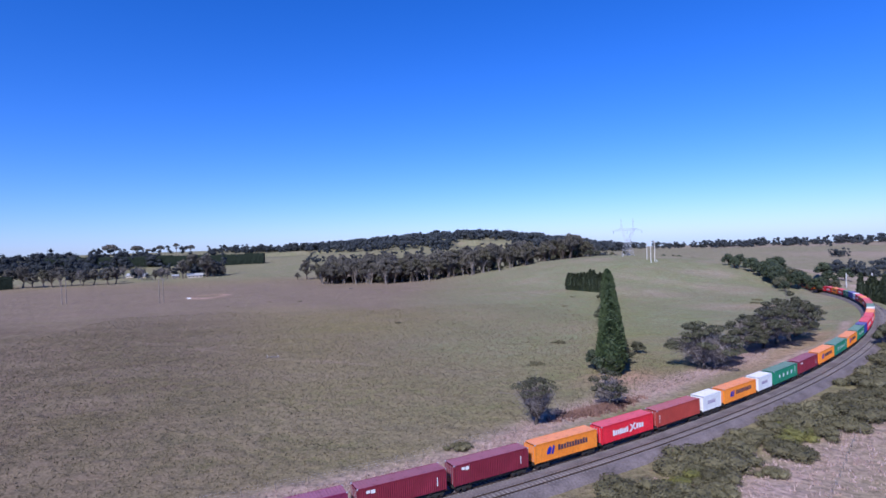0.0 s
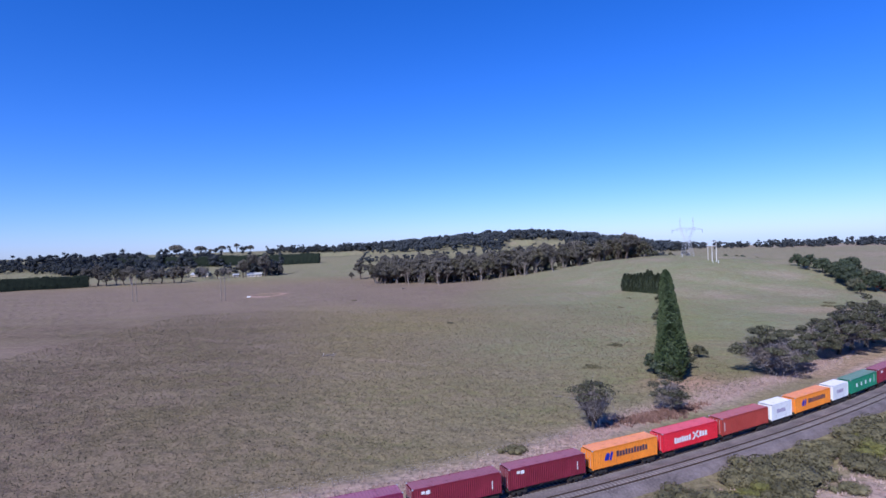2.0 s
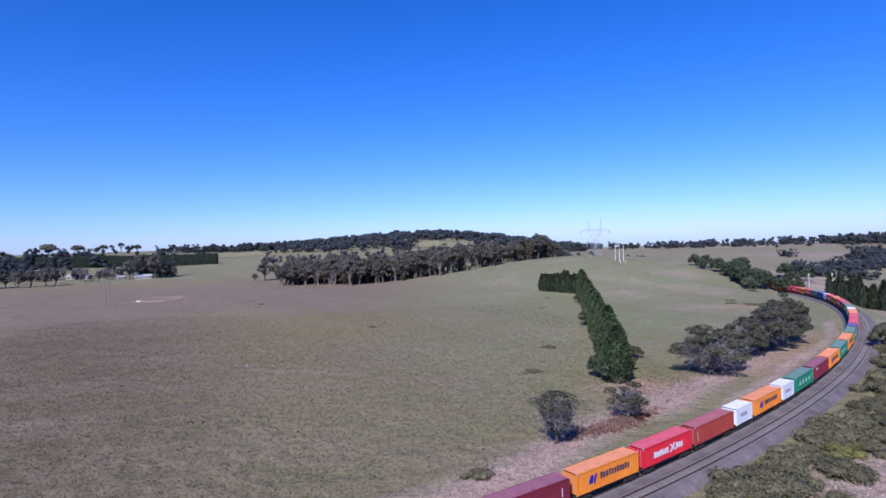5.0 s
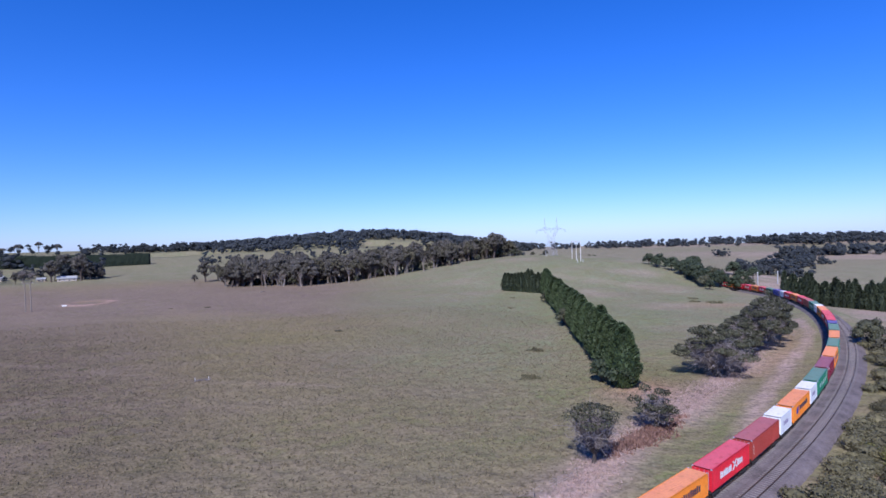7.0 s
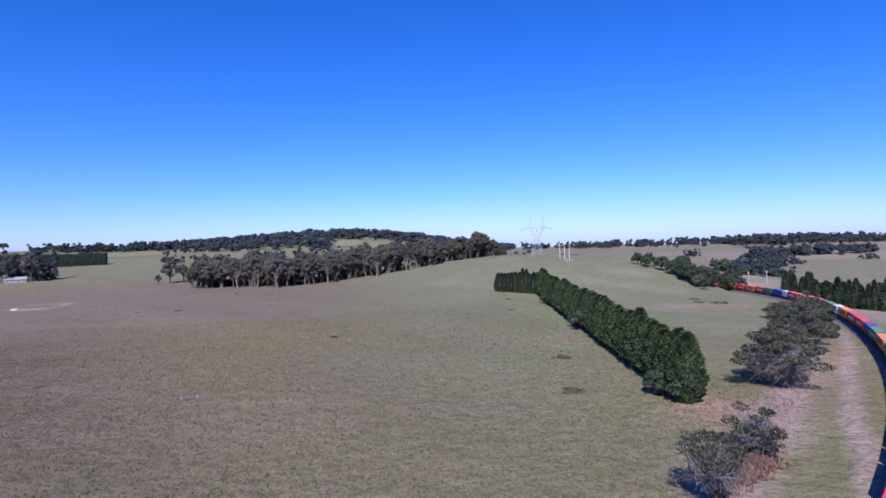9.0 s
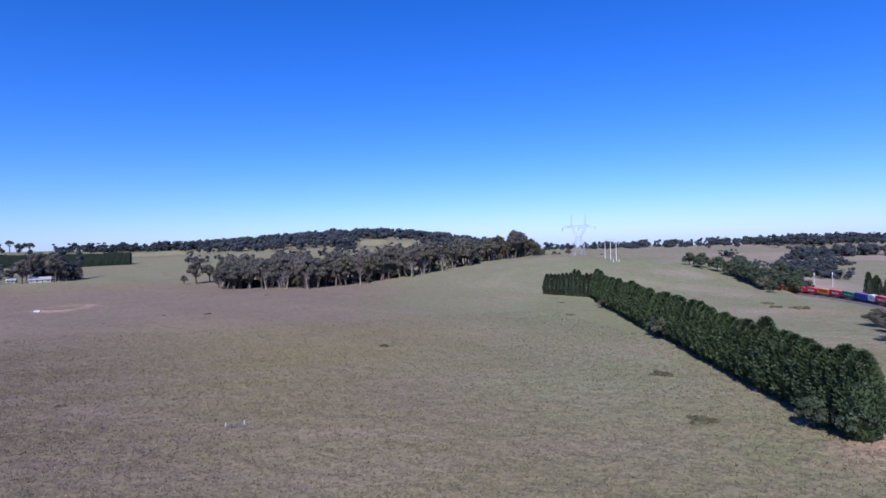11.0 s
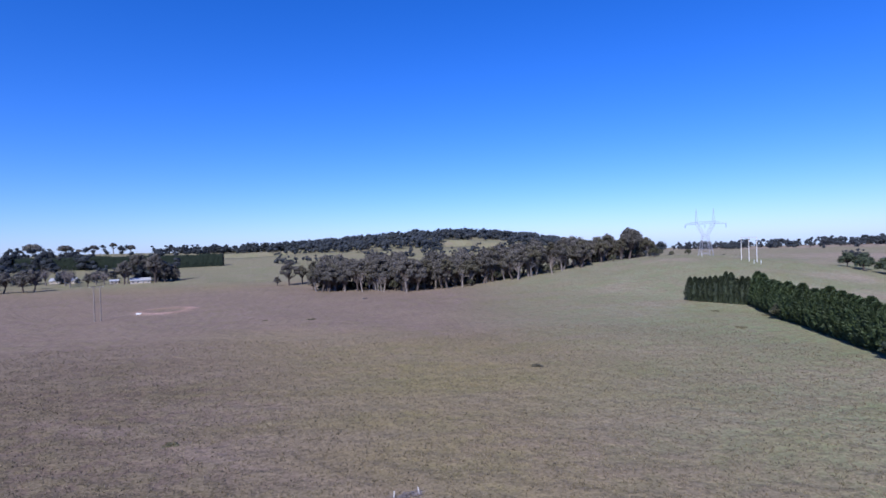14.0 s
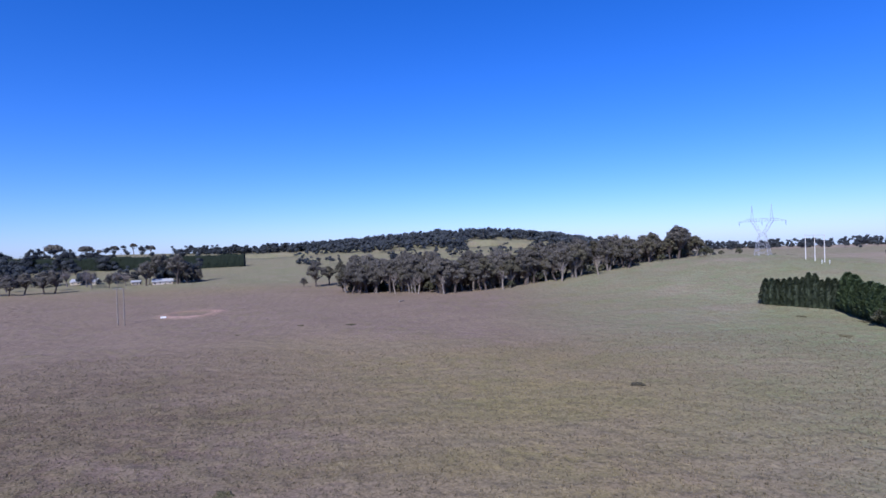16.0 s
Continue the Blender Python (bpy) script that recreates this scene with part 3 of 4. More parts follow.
def wagon(length, m):
    """A skeletal flat wagon; its origin is at rail height."""
    root = thing("flat_wagon", "grimy black steel container flat wagon on bogies", "wagon", "wagons of the freight train", m)

    def deck():
        s = Shape()
        for sy in (-1, 1):
            s.box(-length / 2, length / 2, sy * 0.75 - 0.12, sy * 0.75 + 0.12, 0.72, 1.0, 0.02)
            s.box(-length * 0.32, length * 0.32, sy * 0.75 - 0.08, sy * 0.75 + 0.08, 0.5, 0.72)
        k = max(3, int(length / 2.2))
        for i in range(k + 1):
            x = -length / 2 + 0.15 + i * (length - 0.3) / k
            s.box(x - 0.12, x + 0.12, -1.2, 1.2, 0.80, 0.985)
        return s.mesh("deck", STEEL_DARK)
    part("deck", cached((length, "deck"), deck), root)

    def wheel():
        s = Shape()
        s.tube([(0, -0.068, 0), (0, -0.04, 0), (0, -0.03, 0), (0, 0.068, 0)], [0.46, 0.46, 0.42, 0.42], 14)
        return s.mesh("wheel", RAIL)

    def frame_side():
        s = Shape()
        s.box(-1.25, 1.25, -0.09, 0.09, 0.42, 0.66, 0.03)
        for x in (-0.9, 0.9):
            s.box(x - 0.2, x + 0.2, -0.12, 0.12, 0.28, 0.66, 0.03)
        s.box(-0.3, 0.3, -0.12, 0.12, 0.2, 0.5, 0.03)
        return s.mesh("side_frame", STEEL_DARK)
    for sx in (-1, 1):
        b = part("bogie", cached("bolster", lambda: Shape().box(-0.25, 0.25, -1.0, 1.0, 0.45, 0.74, 0.04).mesh("bogie", STEEL_DARK)), root, m=pose(sx * (length / 2 - 1.7), 0, 0))
        for sy in (-1, 1):
            part("side_frame", cached("side_frame", frame_side), b, m=pose(0, sy * 0.98, 0))
            for x in (-0.9, 0.9):
                part("wheel", cached("wheel", wheel), b, m=pose(x, sy * 0.75, 0.46))
        part("coupler", cached("coupler", lambda: Shape().box(-0.3, 0.35, -0.13, 0.13, 0.78, 1.02, 0.03).mesh("coupler", STEEL_DARK)), root, m=pose(sx * (length / 2 + 0.1), 0, 0))


FAR_ORDER = ["orange", "red", "brick_red", "white", "orange", "white", "green", "maroon", "orange", "green", "orange", "green", "blue", "red", "red", "orange",
             "white", "green", "brick_red", "red", "orange", "red", "white", "blue", "green", "red", "orange", "red", "red", "orange", "red", "red", "orange", "red", "brick_red", "green", "red", "blue", "red"]
NEAR_ORDER = ["maroon", "maroon", "plum", "red", "red", "green", "maroon", "red", "orange", "maroon", "red"]


def short(paint, order, i):
    return paint == "white" or (paint == "blue" and order is FAR_ORDER and i == 12)


def lay_train(order, phi, way, skip):
    """Couples wagons along the arc from the angle phi, onward (way 1) or back (way -1)."""
    for i, paint in enumerate(order):
        length = 6.06 if short(paint, order, i) else 12.19
        half = (length / 2 + (0.45 if i % 2 else 0.62)) / R_IN
        if i or not skip:
            phi += way * half
        wagon(length + 0.25, on_arc(R_IN, phi))
        container(paint, length, on_arc(R_IN, phi, 1.005))
        phi += way * half


lay_train(FAR_ORDER, -1.0370, 1, True)
lay_train(NEAR_ORDER, -1.0370 - 6.65 / R_IN, -1, False)


# ---- trees and shrubs ----
def leaf_cards(rng, centres, radii, count, size, squash=0.75, up=0.5, shell=0.6):
    """Small bent leaf sprays scattered through ellipsoid clumps: arrays of verts and quads."""
    centres, radii = np.asarray(centres, float), np.asarray(radii, float)
    which = rng.choice(len(centres), count, p=radii ** 2 / (radii ** 2).sum())
    d = rng.normal(size=(count, 3))
    d /= np.linalg.norm(d, axis=1)[:, None]
    reach = radii[which] * (shell + (1 - shell) * rng.random(count) ** 0.6)
    p = centres[which] + d * reach[:, None] * np.array([1, 1, squash])
    nrm = d + rng.normal(scale=0.55, size=(count, 3)) + np.array([0, 0, up])
    nrm /= np.linalg.norm(nrm, axis=1)[:, None]
    a = np.cross(nrm, rng.normal(size=(count, 3)))
    a /= np.linalg.norm(a, axis=1)[:, None]
    b = np.cross(nrm, a)
    s = size * rng.uniform(0.55, 1.35, count)[:, None]
    verts = np.stack([p - a * s, p - b * s * 0.55 + nrm * s * 0.18, p + a * s * 0.9, p + b * s * 0.6 - nrm * s * 0.12], 1).reshape(-1, 3)
    return verts, np.arange(count * 4).reshape(-1, 4)


def lumps(rng, centres, radii, squash=0.75, scale=0.72):
    """Rough inner masses that keep a crown from being see-through."""
    base = bmesh.new()
    bmesh.ops.create_icosphere(base, subdivisions=1, radius=1.0)
    bv, bf = np.array([v.co for v in base.verts]), np.array([[v.index for v in q.verts] for q in base.faces])
    base.free()
    vs, fs = [], []
    for i, (c, r) in enumerate(zip(centres, radii)):
        vs.append(np.asarray(c) + bv * rng.uniform(0.75, 1.2, (len(bv), 1)) * r * scale * np.array([1, 1, squash]))
        fs.append(bf + i * len(bv))
    return np.concatenate(vs), np.concatenate(fs)


def crown_mesh(name, rng, centres, radii, count, size, mat, squash=0.75, core=True, up=0.5, shell=0.6, inner=0.72):
    v, f = leaf_cards(rng, centres, radii, count, size, squash, up, shell)
    verts, faces = v.tolist(), f.tolist()
    if core:
        cv, cf = lumps(rng, centres, radii, squash, inner)
        faces += (cf + len(verts)).tolist()
        verts += cv.tolist()
    return mesh_of(name, verts, faces, mat)


def limb(shape, rng, a, b, r0, r1, sides=5, sag=0.12):
    a, b = Vector(a), Vector(b)
    mid = (a + b) / 2 + Vector(rng.normal(size=3)) * (b - a).length * sag
    shape.tube([tuple(a), tuple(mid), tuple(b)], [r0, (r0 + r1) / 2, r1], sides, False)


def broadleaf(rng, height, spread, clumps, leaves, size, fork=0.35, leafmat=None, bark=None, flat=0.6, base_clear=0.4, bare=0.0, core=True, puff=(0.26, 0.42), inner=0.72, low=0.72):
    """Meshes of one spreading tree: (trunk with limbs, crown, bare twigs or None)."""
    wood, centres, radii = Shape(), [], []
    r = 0.028 * height + 0.08
    top = Vector((rng.normal() * 0.05 * height, rng.normal() * 0.05 * height, height * fork))
    wood.tube([(0, 0, -0.4), (0, 0, 0.1), tuple(top * 0.5), tuple(top)], [r * 1.45, r * 1.15, r * 0.9, r * 0.75], 7, False)
    for i in range(clumps):
        ang, k = 6.283 * (i * 0.382 + rng.random() * 0.15), math.sqrt((i + 0.5) / clumps)
        zz = height * (base_clear + (0.93 - base_clear) * (1 - 0.55 * k * k) * rng.uniform(low, 1.0))
        c = Vector((math.cos(ang) * spread * k * 0.8, math.sin(ang) * spread * k * 0.8, zz))
        rad = spread * rng.uniform(*puff)
        centres.append(tuple(c)), radii.append(rad)
        limb(wood, rng, top * rng.uniform(0.7, 1.0), c, r * 0.42, r * 0.1)
    twigs = None
    if bare:
        twig = Shape()
        for i in range(int(bare)):
            c = Vector(centres[i % clumps])
            a = top.lerp(c, rng.uniform(0.2, 0.8))
            b = a + Vector((rng.normal(), rng.normal(), rng.normal() * 0.7 + 0.35)) * spread * 0.2
            limb(twig, rng, a, b, 0.04, 0.015, 3, 0.25)
        twigs = twig.mesh("twigs", LEAF_GREY)
    return wood.mesh("trunk", bark or BARK_GREY, True), crown_mesh("crown", rng, centres, radii, leaves, size, leafmat or LEAF_GUM, flat, core, inner=inner), twigs


def conifer(rng, height, radius, leaves, size, needles=None, skirt=1.0, taper=0.48):
    """A dense dark conifer: a pointed crown down to the grass, in upswept tufts."""
    wood = Shape().tube([(0, 0, -0.3), (0, 0, height * 0.5), (0, 0, height * 0.92)], [0.24, 0.14, 0.03], 6, False)
    k = rng.random(leaves) ** 0.8
    ang = rng.uniform(0, 6.2832, leaves)
    rad = radius * np.minimum(1.0, 1.25 * (1 - k) ** taper) * (skirt + (1 - skirt) * np.clip(k / 0.2, 0, 1)) * (0.86 + 0.2 * rng.random(leaves) + 0.10 * np.sin(ang * 5 + k * 21))
    p = np.stack([np.cos(ang) * rad, np.sin(ang) * rad, 0.15 + k * height], 1)
    out = np.stack([np.cos(ang), np.sin(ang), np.full(leaves, 0.75)], 1) + rng.normal(scale=0.35, size=(leaves, 3))
    out /= np.linalg.norm(out, axis=1)[:, None]
    side = np.cross(out, rng.normal(size=(leaves, 3)))
    side /= np.linalg.norm(side, axis=1)[:, None]
    s = size * rng.uniform(0.6, 1.3, leaves)[:, None]
    v = np.stack([p - side * s * 0.5, p + side * s * 0.5, p + out * s * 1.5], 1).reshape(-1, 3)
    verts, faces = v.tolist(), np.arange(leaves * 3).reshape(-1, 3).tolist()
    core = Shape().tube([(0, 0, 0.1), (0, 0, height * 0.3), (0, 0, height * 0.6), (0, 0, height * 0.85), (0, 0, height * 0.99)], [radius * 0.86 * skirt, radius * 0.84, radius * (1.14 - 0.9 * taper), radius * (0.76 - 0.7 * taper), 0.03], 9)
    faces += [tuple(i + len(verts) for i in q) for q in core.f]
    return wood.mesh("trunk", BARK_DARK), mesh_of("crown", verts + core.v, faces, needles or LEAF_DARK)


def plant(kinds, i, x, y, name, label, category, group, size=1.0, turn=None, rng=random):
    made = kinds[i % len(kinds)]
    m = on_ground(x, y, rng.uniform(0, 360) if turn is None else turn) @ Matrix.Diagonal((size, size, size * rng.uniform(0.92, 1.08), 1))
    root = thing(name, label, category, group)
    root.matrix_basis = m
    for key, me in zip(("trunk", "crown", "bare_branchwork"), made):
        if me:
            part(key, me, root)
    return root


G = np.random.default_rng(11)
HEDGE_TREES = [conifer(G, h, r, 3600, 0.38, skirt=0.55) for h, r in ((12.4, 2.8), (11.9, 3.0), (12.7, 2.9))]
CYPRESSES = [conifer(G, h, r, 2200, 0.36, LEAF_CYPRESS, skirt=0.75, taper=0.62) for h, r in ((13.0, 2.7), (12.2, 2.5), (13.4, 2.6), (11.0, 2.8))]
GUMS = [broadleaf(G, h, s, n, 4600, 0.30, fork=0.3, leafmat=lm, bark=bk, base_clear=bc, flat=0.68, puff=(0.19, 0.35), inner=0.5) for h, s, n, lm, bk, bc in
        ((18, 6.2, 26, LEAF_GUM, BARK_DARK, 0.20), (16, 5.8, 24, LEAF_OLIVE, BARK_GREY, 0.24), (20, 6.4, 28, LEAF_GUM, BARK_DARK, 0.26), (15, 5.8, 22, LEAF_GUM, BARK_DARK, 0.12),
         (17, 5.4, 22, LEAF_OLIVE, BARK_DARK, 0.22), (19, 6.6, 24, LEAF_GUM, BARK_GREY, 0.30))]
BUSHY = [broadleaf(G, h, s, n, 1500, 0.38, fork=0.3, leafmat=lm, bark=BARK_DARK, base_clear=0.06, flat=0.8) for h, s, n, lm in
         ((9, 5.4, 16, LEAF_WATTLE), (7.5, 4.6, 14, LEAF_OLIVE), (10.5, 6.0, 18, LEAF_CYPRESS))]

# the windbreak hedge of conifers
rng = random.Random(3)
for k in range(52):
    f = k / 51
    x = 41.3 + (92.8 - 41.3) * f + rng.uniform(-0.5, 0.5)
    y = 141 + (322 - 141) * f + rng.uniform(-0.4, 0.4)
    plant(HEDGE_TREES, rng.randrange(3), x, y, "hedge_conifer", "dense dark green conifer in a windbreak row", "conifer", "windbreak conifers", rng.uniform(1.0, 1.1), rng=rng)
for k in range(13):
    f = k / 12
    plant(CYPRESSES, rng.randrange(4), 93.5 - 18 * f, 326.5 + 17 * f, "hedge_conifer", "pointed dark green conifer at the windbreak's far end", "conifer", "windbreak conifers", rng.uniform(0.84, 0.95), rng=rng)

# the belt of gum trees across the paddock
EDGE = [(-104, 488), (-88, 486), (-66, 478), (-56, 464), (-42, 449), (-20, 452), (5, 452), (31, 450), (57, 453), (79, 459), (104, 474), (128, 486)]
for k in range(320):
    f = rng.random() * (len(EDGE) - 1)
    i = int(f)
    ax, ay = EDGE[i]
    bx, by = EDGE[i + 1]
    u = f - i
    deep = rng.random() ** 1.2 * (78 if i > 0 else 40)
    x, y = ax + (bx - ax) * u + rng.uniform(-3, 3), ay + (by - ay) * u + deep
    plant(GUMS, rng.randrange(6), x, y, "gum_tree", "grey-green eucalyptus with pale trunk in a woodland belt", "tree", "gum trees of the woodland belt", rng.choice((0.75, 0.9, 1.05, 1.1, 1.2, 1.25)) * rng.uniform(0.92, 1.08) * (0.92 if i > 7 else 1.0), rng=rng)
for x, y, k, size in ((-134, 553, 3, 1.45), (-126, 566, 4, 1.0), (-120, 588, 4, 1.0), (-143, 552, 3, 0.55), (-108, 500, 3, 0.8)):
    plant(GUMS, k, x, y, "gum_tree", "small leaning gum standing apart from the belt", "tree", "lone gums before the belt", size, rng=rng)

for k in range(46):
    f = rng.random() * (len(EDGE) - 1.01)
    i, u = int(f), f - int(f)
    x = EDGE[i][0] + (EDGE[i + 1][0] - EDGE[i][0]) * u
    y = EDGE[i][1] + (EDGE[i + 1][1] - EDGE[i][1]) * u + rng.uniform(0, 30)
    plant(BUSHY, rng.randrange(2), x, y, "understorey_tree", "low scrubby dark tree under the gum belt", "tree", "understorey of the woodland belt", rng.uniform(0.4, 0.8), None, rng)
# dark broad trees grown into the windbreak
for x, y, k, s in ((40.5, 141, 2, 0.62), (38.5, 147, 2, 0.5), (62, 222, 0, 0.72), (63.5, 229, 2, 0.6), (83, 296, 0, 0.7), (46.5, 152, 0, 0.7)):
    plant(BUSHY, k, x, y, "small_tree", "dark broad tree grown into the windbreak row", "tree", "broad trees in the windbreak", s, None, rng)
# dead pale gums at the edge of the belt
DEAD = broadleaf(G, 14, 4.2, 9, 40, 0.4, fork=0.4, bark=POLE_BROWN, base_clear=0.5, bare=60, core=False)
for x, y in ((-74, 476), (-60, 466), (-46, 448), (-12, 449), (22, 447), (44, 449)):
    plant([DEAD], 0, x, y, "dead_tree", "bleached dead gum tree with bare pale limbs", "tree", "dead gums of the belt", rng.uniform(0.9, 1.1), None, rng)

BARE = broadleaf(G, 10, 4.6, 12, 130, 0.3, fork=0.32, bark=BARK_GREY, base_clear=0.4, bare=420, core=False)

# trees and scrub beside the railway
SPARSE = [broadleaf(G, 9.4, 5.4, 26, 1300, 0.20, fork=0.18, bark=BARK_DARK, leafmat=LEAF_WATTLE, base_clear=0.50, flat=0.30, bare=1300, core=False, puff=(0.14, 0.26), low=0.75),
          broadleaf(G, 8.6, 4.6, 26, 2200, 0.20, fork=0.18, bark=BARK_DARK, leafmat=LEAF_WATTLE, base_clear=0.16, flat=0.5, bare=1200, core=False, puff=(0.15, 0.28), low=0.35)]
plant(SPARSE, 0, 16, 103.5, "wattle_tree", "half-bare grey wattle with a thin green top", "tree", "trees beside the railway", 1.0, 40, rng)
plant(SPARSE, 1, 33, 115.5, "wattle_tree", "scrubby grey wattle with sparse dark foliage", "tree", "trees beside the railway", 1.0, 120, rng)
SPREAD = [broadleaf(G, 10.5, 8.2, 34, 6800, 0.22, fork=0.15, bark=BARK_DARK, leafmat=LEAF_WATTLE, base_clear=0.24, flat=0.34, bare=2200, core=False, puff=(0.13, 0.25), low=0.45),
          broadleaf(G, 12.0, 6.8, 30, 8200, 0.22, fork=0.26, bark=BARK_DARK, leafmat=LEAF_WATTLE, base_clear=0.16, flat=0.44, bare=2000, core=False, puff=(0.15, 0.28), low=0.4)]
for x, y, k, s in ((65.5, 144, 0, 1.2), (73, 151, 0, 0.85), (84, 160, 1, 0.9), (92, 164, 1, 1.2), (99, 170, 1, 1.3), (107, 177, 1, 1.3), (114, 185, 1, 1.15), (122, 196, 0, 0.95), (146, 226, 0, 0.7), (136, 213, 1, 0.7)):
    plant(SPREAD, k, x, y, "wattle_tree", "spreading dark wattle with grey bare lower branches", "tree", "trees beside the railway", s, None, rng)
plant(BUSHY, 0, 56, 166, "small_tree", "small dark tree leaning from the windbreak", "tree", "", 0.42, None, rng)

# dark trees along the shoulder of the knoll, and the trees in the valley behind
for x, y, size in ((204, 407, 0.8), (209, 401, 0.9), (202, 394, 0.7), (209, 386, 1.0), (214, 378, 0.9), (207, 372, 0.9), (213, 366, 1.1), (222, 385, 1.0), (216, 374, 1.1), (230, 392, 1.1), (208, 360, 1.1), (204, 352, 1.2),
                   (214, 350, 1.2), (226, 360, 1.1), (204, 343, 1.1), (199, 336, 0.9), (211, 338, 1.0), (196, 327, 0.55), (236, 372, 1.0), (228, 346, 1.0), (240, 350, 0.9), (252, 372, 1.0), (262, 392, 1.0), (270, 382, 0.9)):
    plant(BUSHY, rng.choice((2, 2, 2, 0)), x, y, "bushy_tree", "dark bushy tree on the shoulder of the knoll", "tree", "trees along the knoll", size, None, rng)
for x, y, size in ((213, 526, 0.75), (220, 530, 0.6), (206, 532, 0.6), (228, 520, 0.5), (160, 500, 0.5), (150, 505, 0.4), (122, 474, 0.75), (110, 486, 0.8), (132, 486, 0.5)):
    plant(BUSHY, rng.randrange(3), x, y, "bushy_tree", "low dark tree behind the crest of the knoll", "tree", "trees along the knoll", size, None, rng)

# the plantation of pines beyond the railway
PINES = [conifer(G, h, r, 700, 0.6, LEAF_CYPRESS, 0.7, 0.6) for h, r in ((12.5, 1.7), (14, 1.9), (11.5, 1.6))]
for row in range(3):
    for k in range(36):
        f = k / 35
        x, y = 209 + 80 * f + rng.uniform(-1, 1) + row * 4, 283 - 82 * f + rng.uniform(-1.2, 1.2) + row * 4
        plant(PINES, rng.randrange(3), x, y, "pine_tree", "tall narrow dark pine in a plantation row", "pine", "plantation pines", rng.uniform(0.85, 1.1), None, rng)

# shrubs scattered over the paddock
SHRUBS = []
for h, r, mat in ((0.5, 1.5, LEAF_BRAMBLE), (1.5, 1.2, LEAF_OLIVE), (2.2, 2.2, LEAF_BRAMBLE), (2.6, 2.4, LEAF_YELLOW)):
    c = [(G.normal() * r * 0.62, G.normal() * r * 0.62, h * G.uniform(0.1, 0.5)) for q in range(14)]
    SHRUBS.append((None, crown_mesh("foliage", G, c, [r * G.uniform(0.32, 0.62) for q in c], 4600, 0.11, mat, 0.55, shell=0.72), None))


def shrub(k, x, y, label, s=1.0, group=""):
    root = thing("shrub", label, "shrub", group)
    root.matrix_basis = on_ground(x, y, rng.uniform(0, 360), -0.1) @ Matrix.Diagonal((s, s, s, 1))
    part("foliage", SHRUBS[k][1], root)


for x, y, k, s in ((36.7, 187, 0, 1.1), (24, 156, 0, 1.1), (-20, 240, 1, 0.75), (-89, 347, 0, 0.85), (-109, 353, 0, 0.6), (-128, 336, 0, 0.5), (-90.6, 199, 0, 0.6), (60, 283, 0, 0.8), (84, 305, 0, 0.9), (72, 318, 0, 0.7)):
    shrub(k, x, y, "low dark tussocky shrub in the open paddock", s, "paddock shrubs")
shrub(2, 1.5, 93, "rounded dull green bush by the dry grass", 0.75)
for x, y, s in ((158, 272, 1.6), (152, 278, 1.2), (128, 205, 1.4), (160, 290, 1.2)):
    shrub(0, x, y, "low dark scrub on the knoll's flank", s, "scrub on the knoll")

# brambles and bushes on the outer side of the railway
for x, y, k, s in ((30, 76, 3, 0.95), (26, 72, 2, 1.4), (19, 69, 2, 1.3), (33, 81, 2, 1.3), (38, 84, 2, 1.5), (43, 87, 2, 1.3), (22, 74, 2, 1.2), (12, 65, 2, 1.3), (5, 60, 2, 1.2), (14, 70, 2, 0.9), (36, 78, 2, 1.2),
                   (58, 98, 2, 1.3), (62, 101, 2, 1.3), (66, 103, 2, 1.4), (57, 94, 3, 0.9), (71, 107, 2, 1.2), (62, 95, 2, 1.2), (82, 114, 2, 1.2), (90, 123, 2, 1.5), (98, 129, 2, 1.7), (104, 134, 3, 1.0), (110, 140, 2, 1.7),
                   (117, 147, 2, 1.8), (124, 155, 2, 1.7), (112, 132, 2, 1.8), (96, 121, 2, 1.4), (120, 140, 2, 2.0), (132, 158, 2, 1.8), (48, 92, 2, 1.0), (76, 112, 2, 1.0), (108, 126, 2, 1.6), (45, 80, 2, 0.9), (52, 88, 2, 1.1), (29, 70, 2, 1.3), (16, 63, 2, 1.3), (9, 60, 2, 1.2), (34, 73, 2, 1.2), (68, 98, 2, 1.4), (74, 103, 2, 1.3), (80, 108, 2, 1.2), (87, 117, 2, 1.2), (52, 95, 2, 0.8), (0, 58, 2, 1.1), (102, 122, 2, 1.5), (92, 114, 2, 1.3)):
    out = (math.hypot(x - ARC_X, y - ARC_Y) + 0.6) / math.hypot(x - ARC_X, y - ARC_Y)
    x, y = ARC_X + (x - ARC_X) * out, ARC_Y + (y - ARC_Y) * out
    shrub(k, x, y, "yellow-green bush among brambles" if k == 3 else "dull olive bramble thicket beside the ballast", s * rng.uniform(0.85, 1.35), "brambles by the railway")
for x, y, k, s in ((125, 160, 0, 0.75), (121, 151, 1, 0.7), (131, 165, 0, 0.8)):
    plant(BUSHY, k, x, y, "bushy_tree", "dark green bush tree on the outer side of the curve", "tree", "trees outside the curve", s, None, rng)


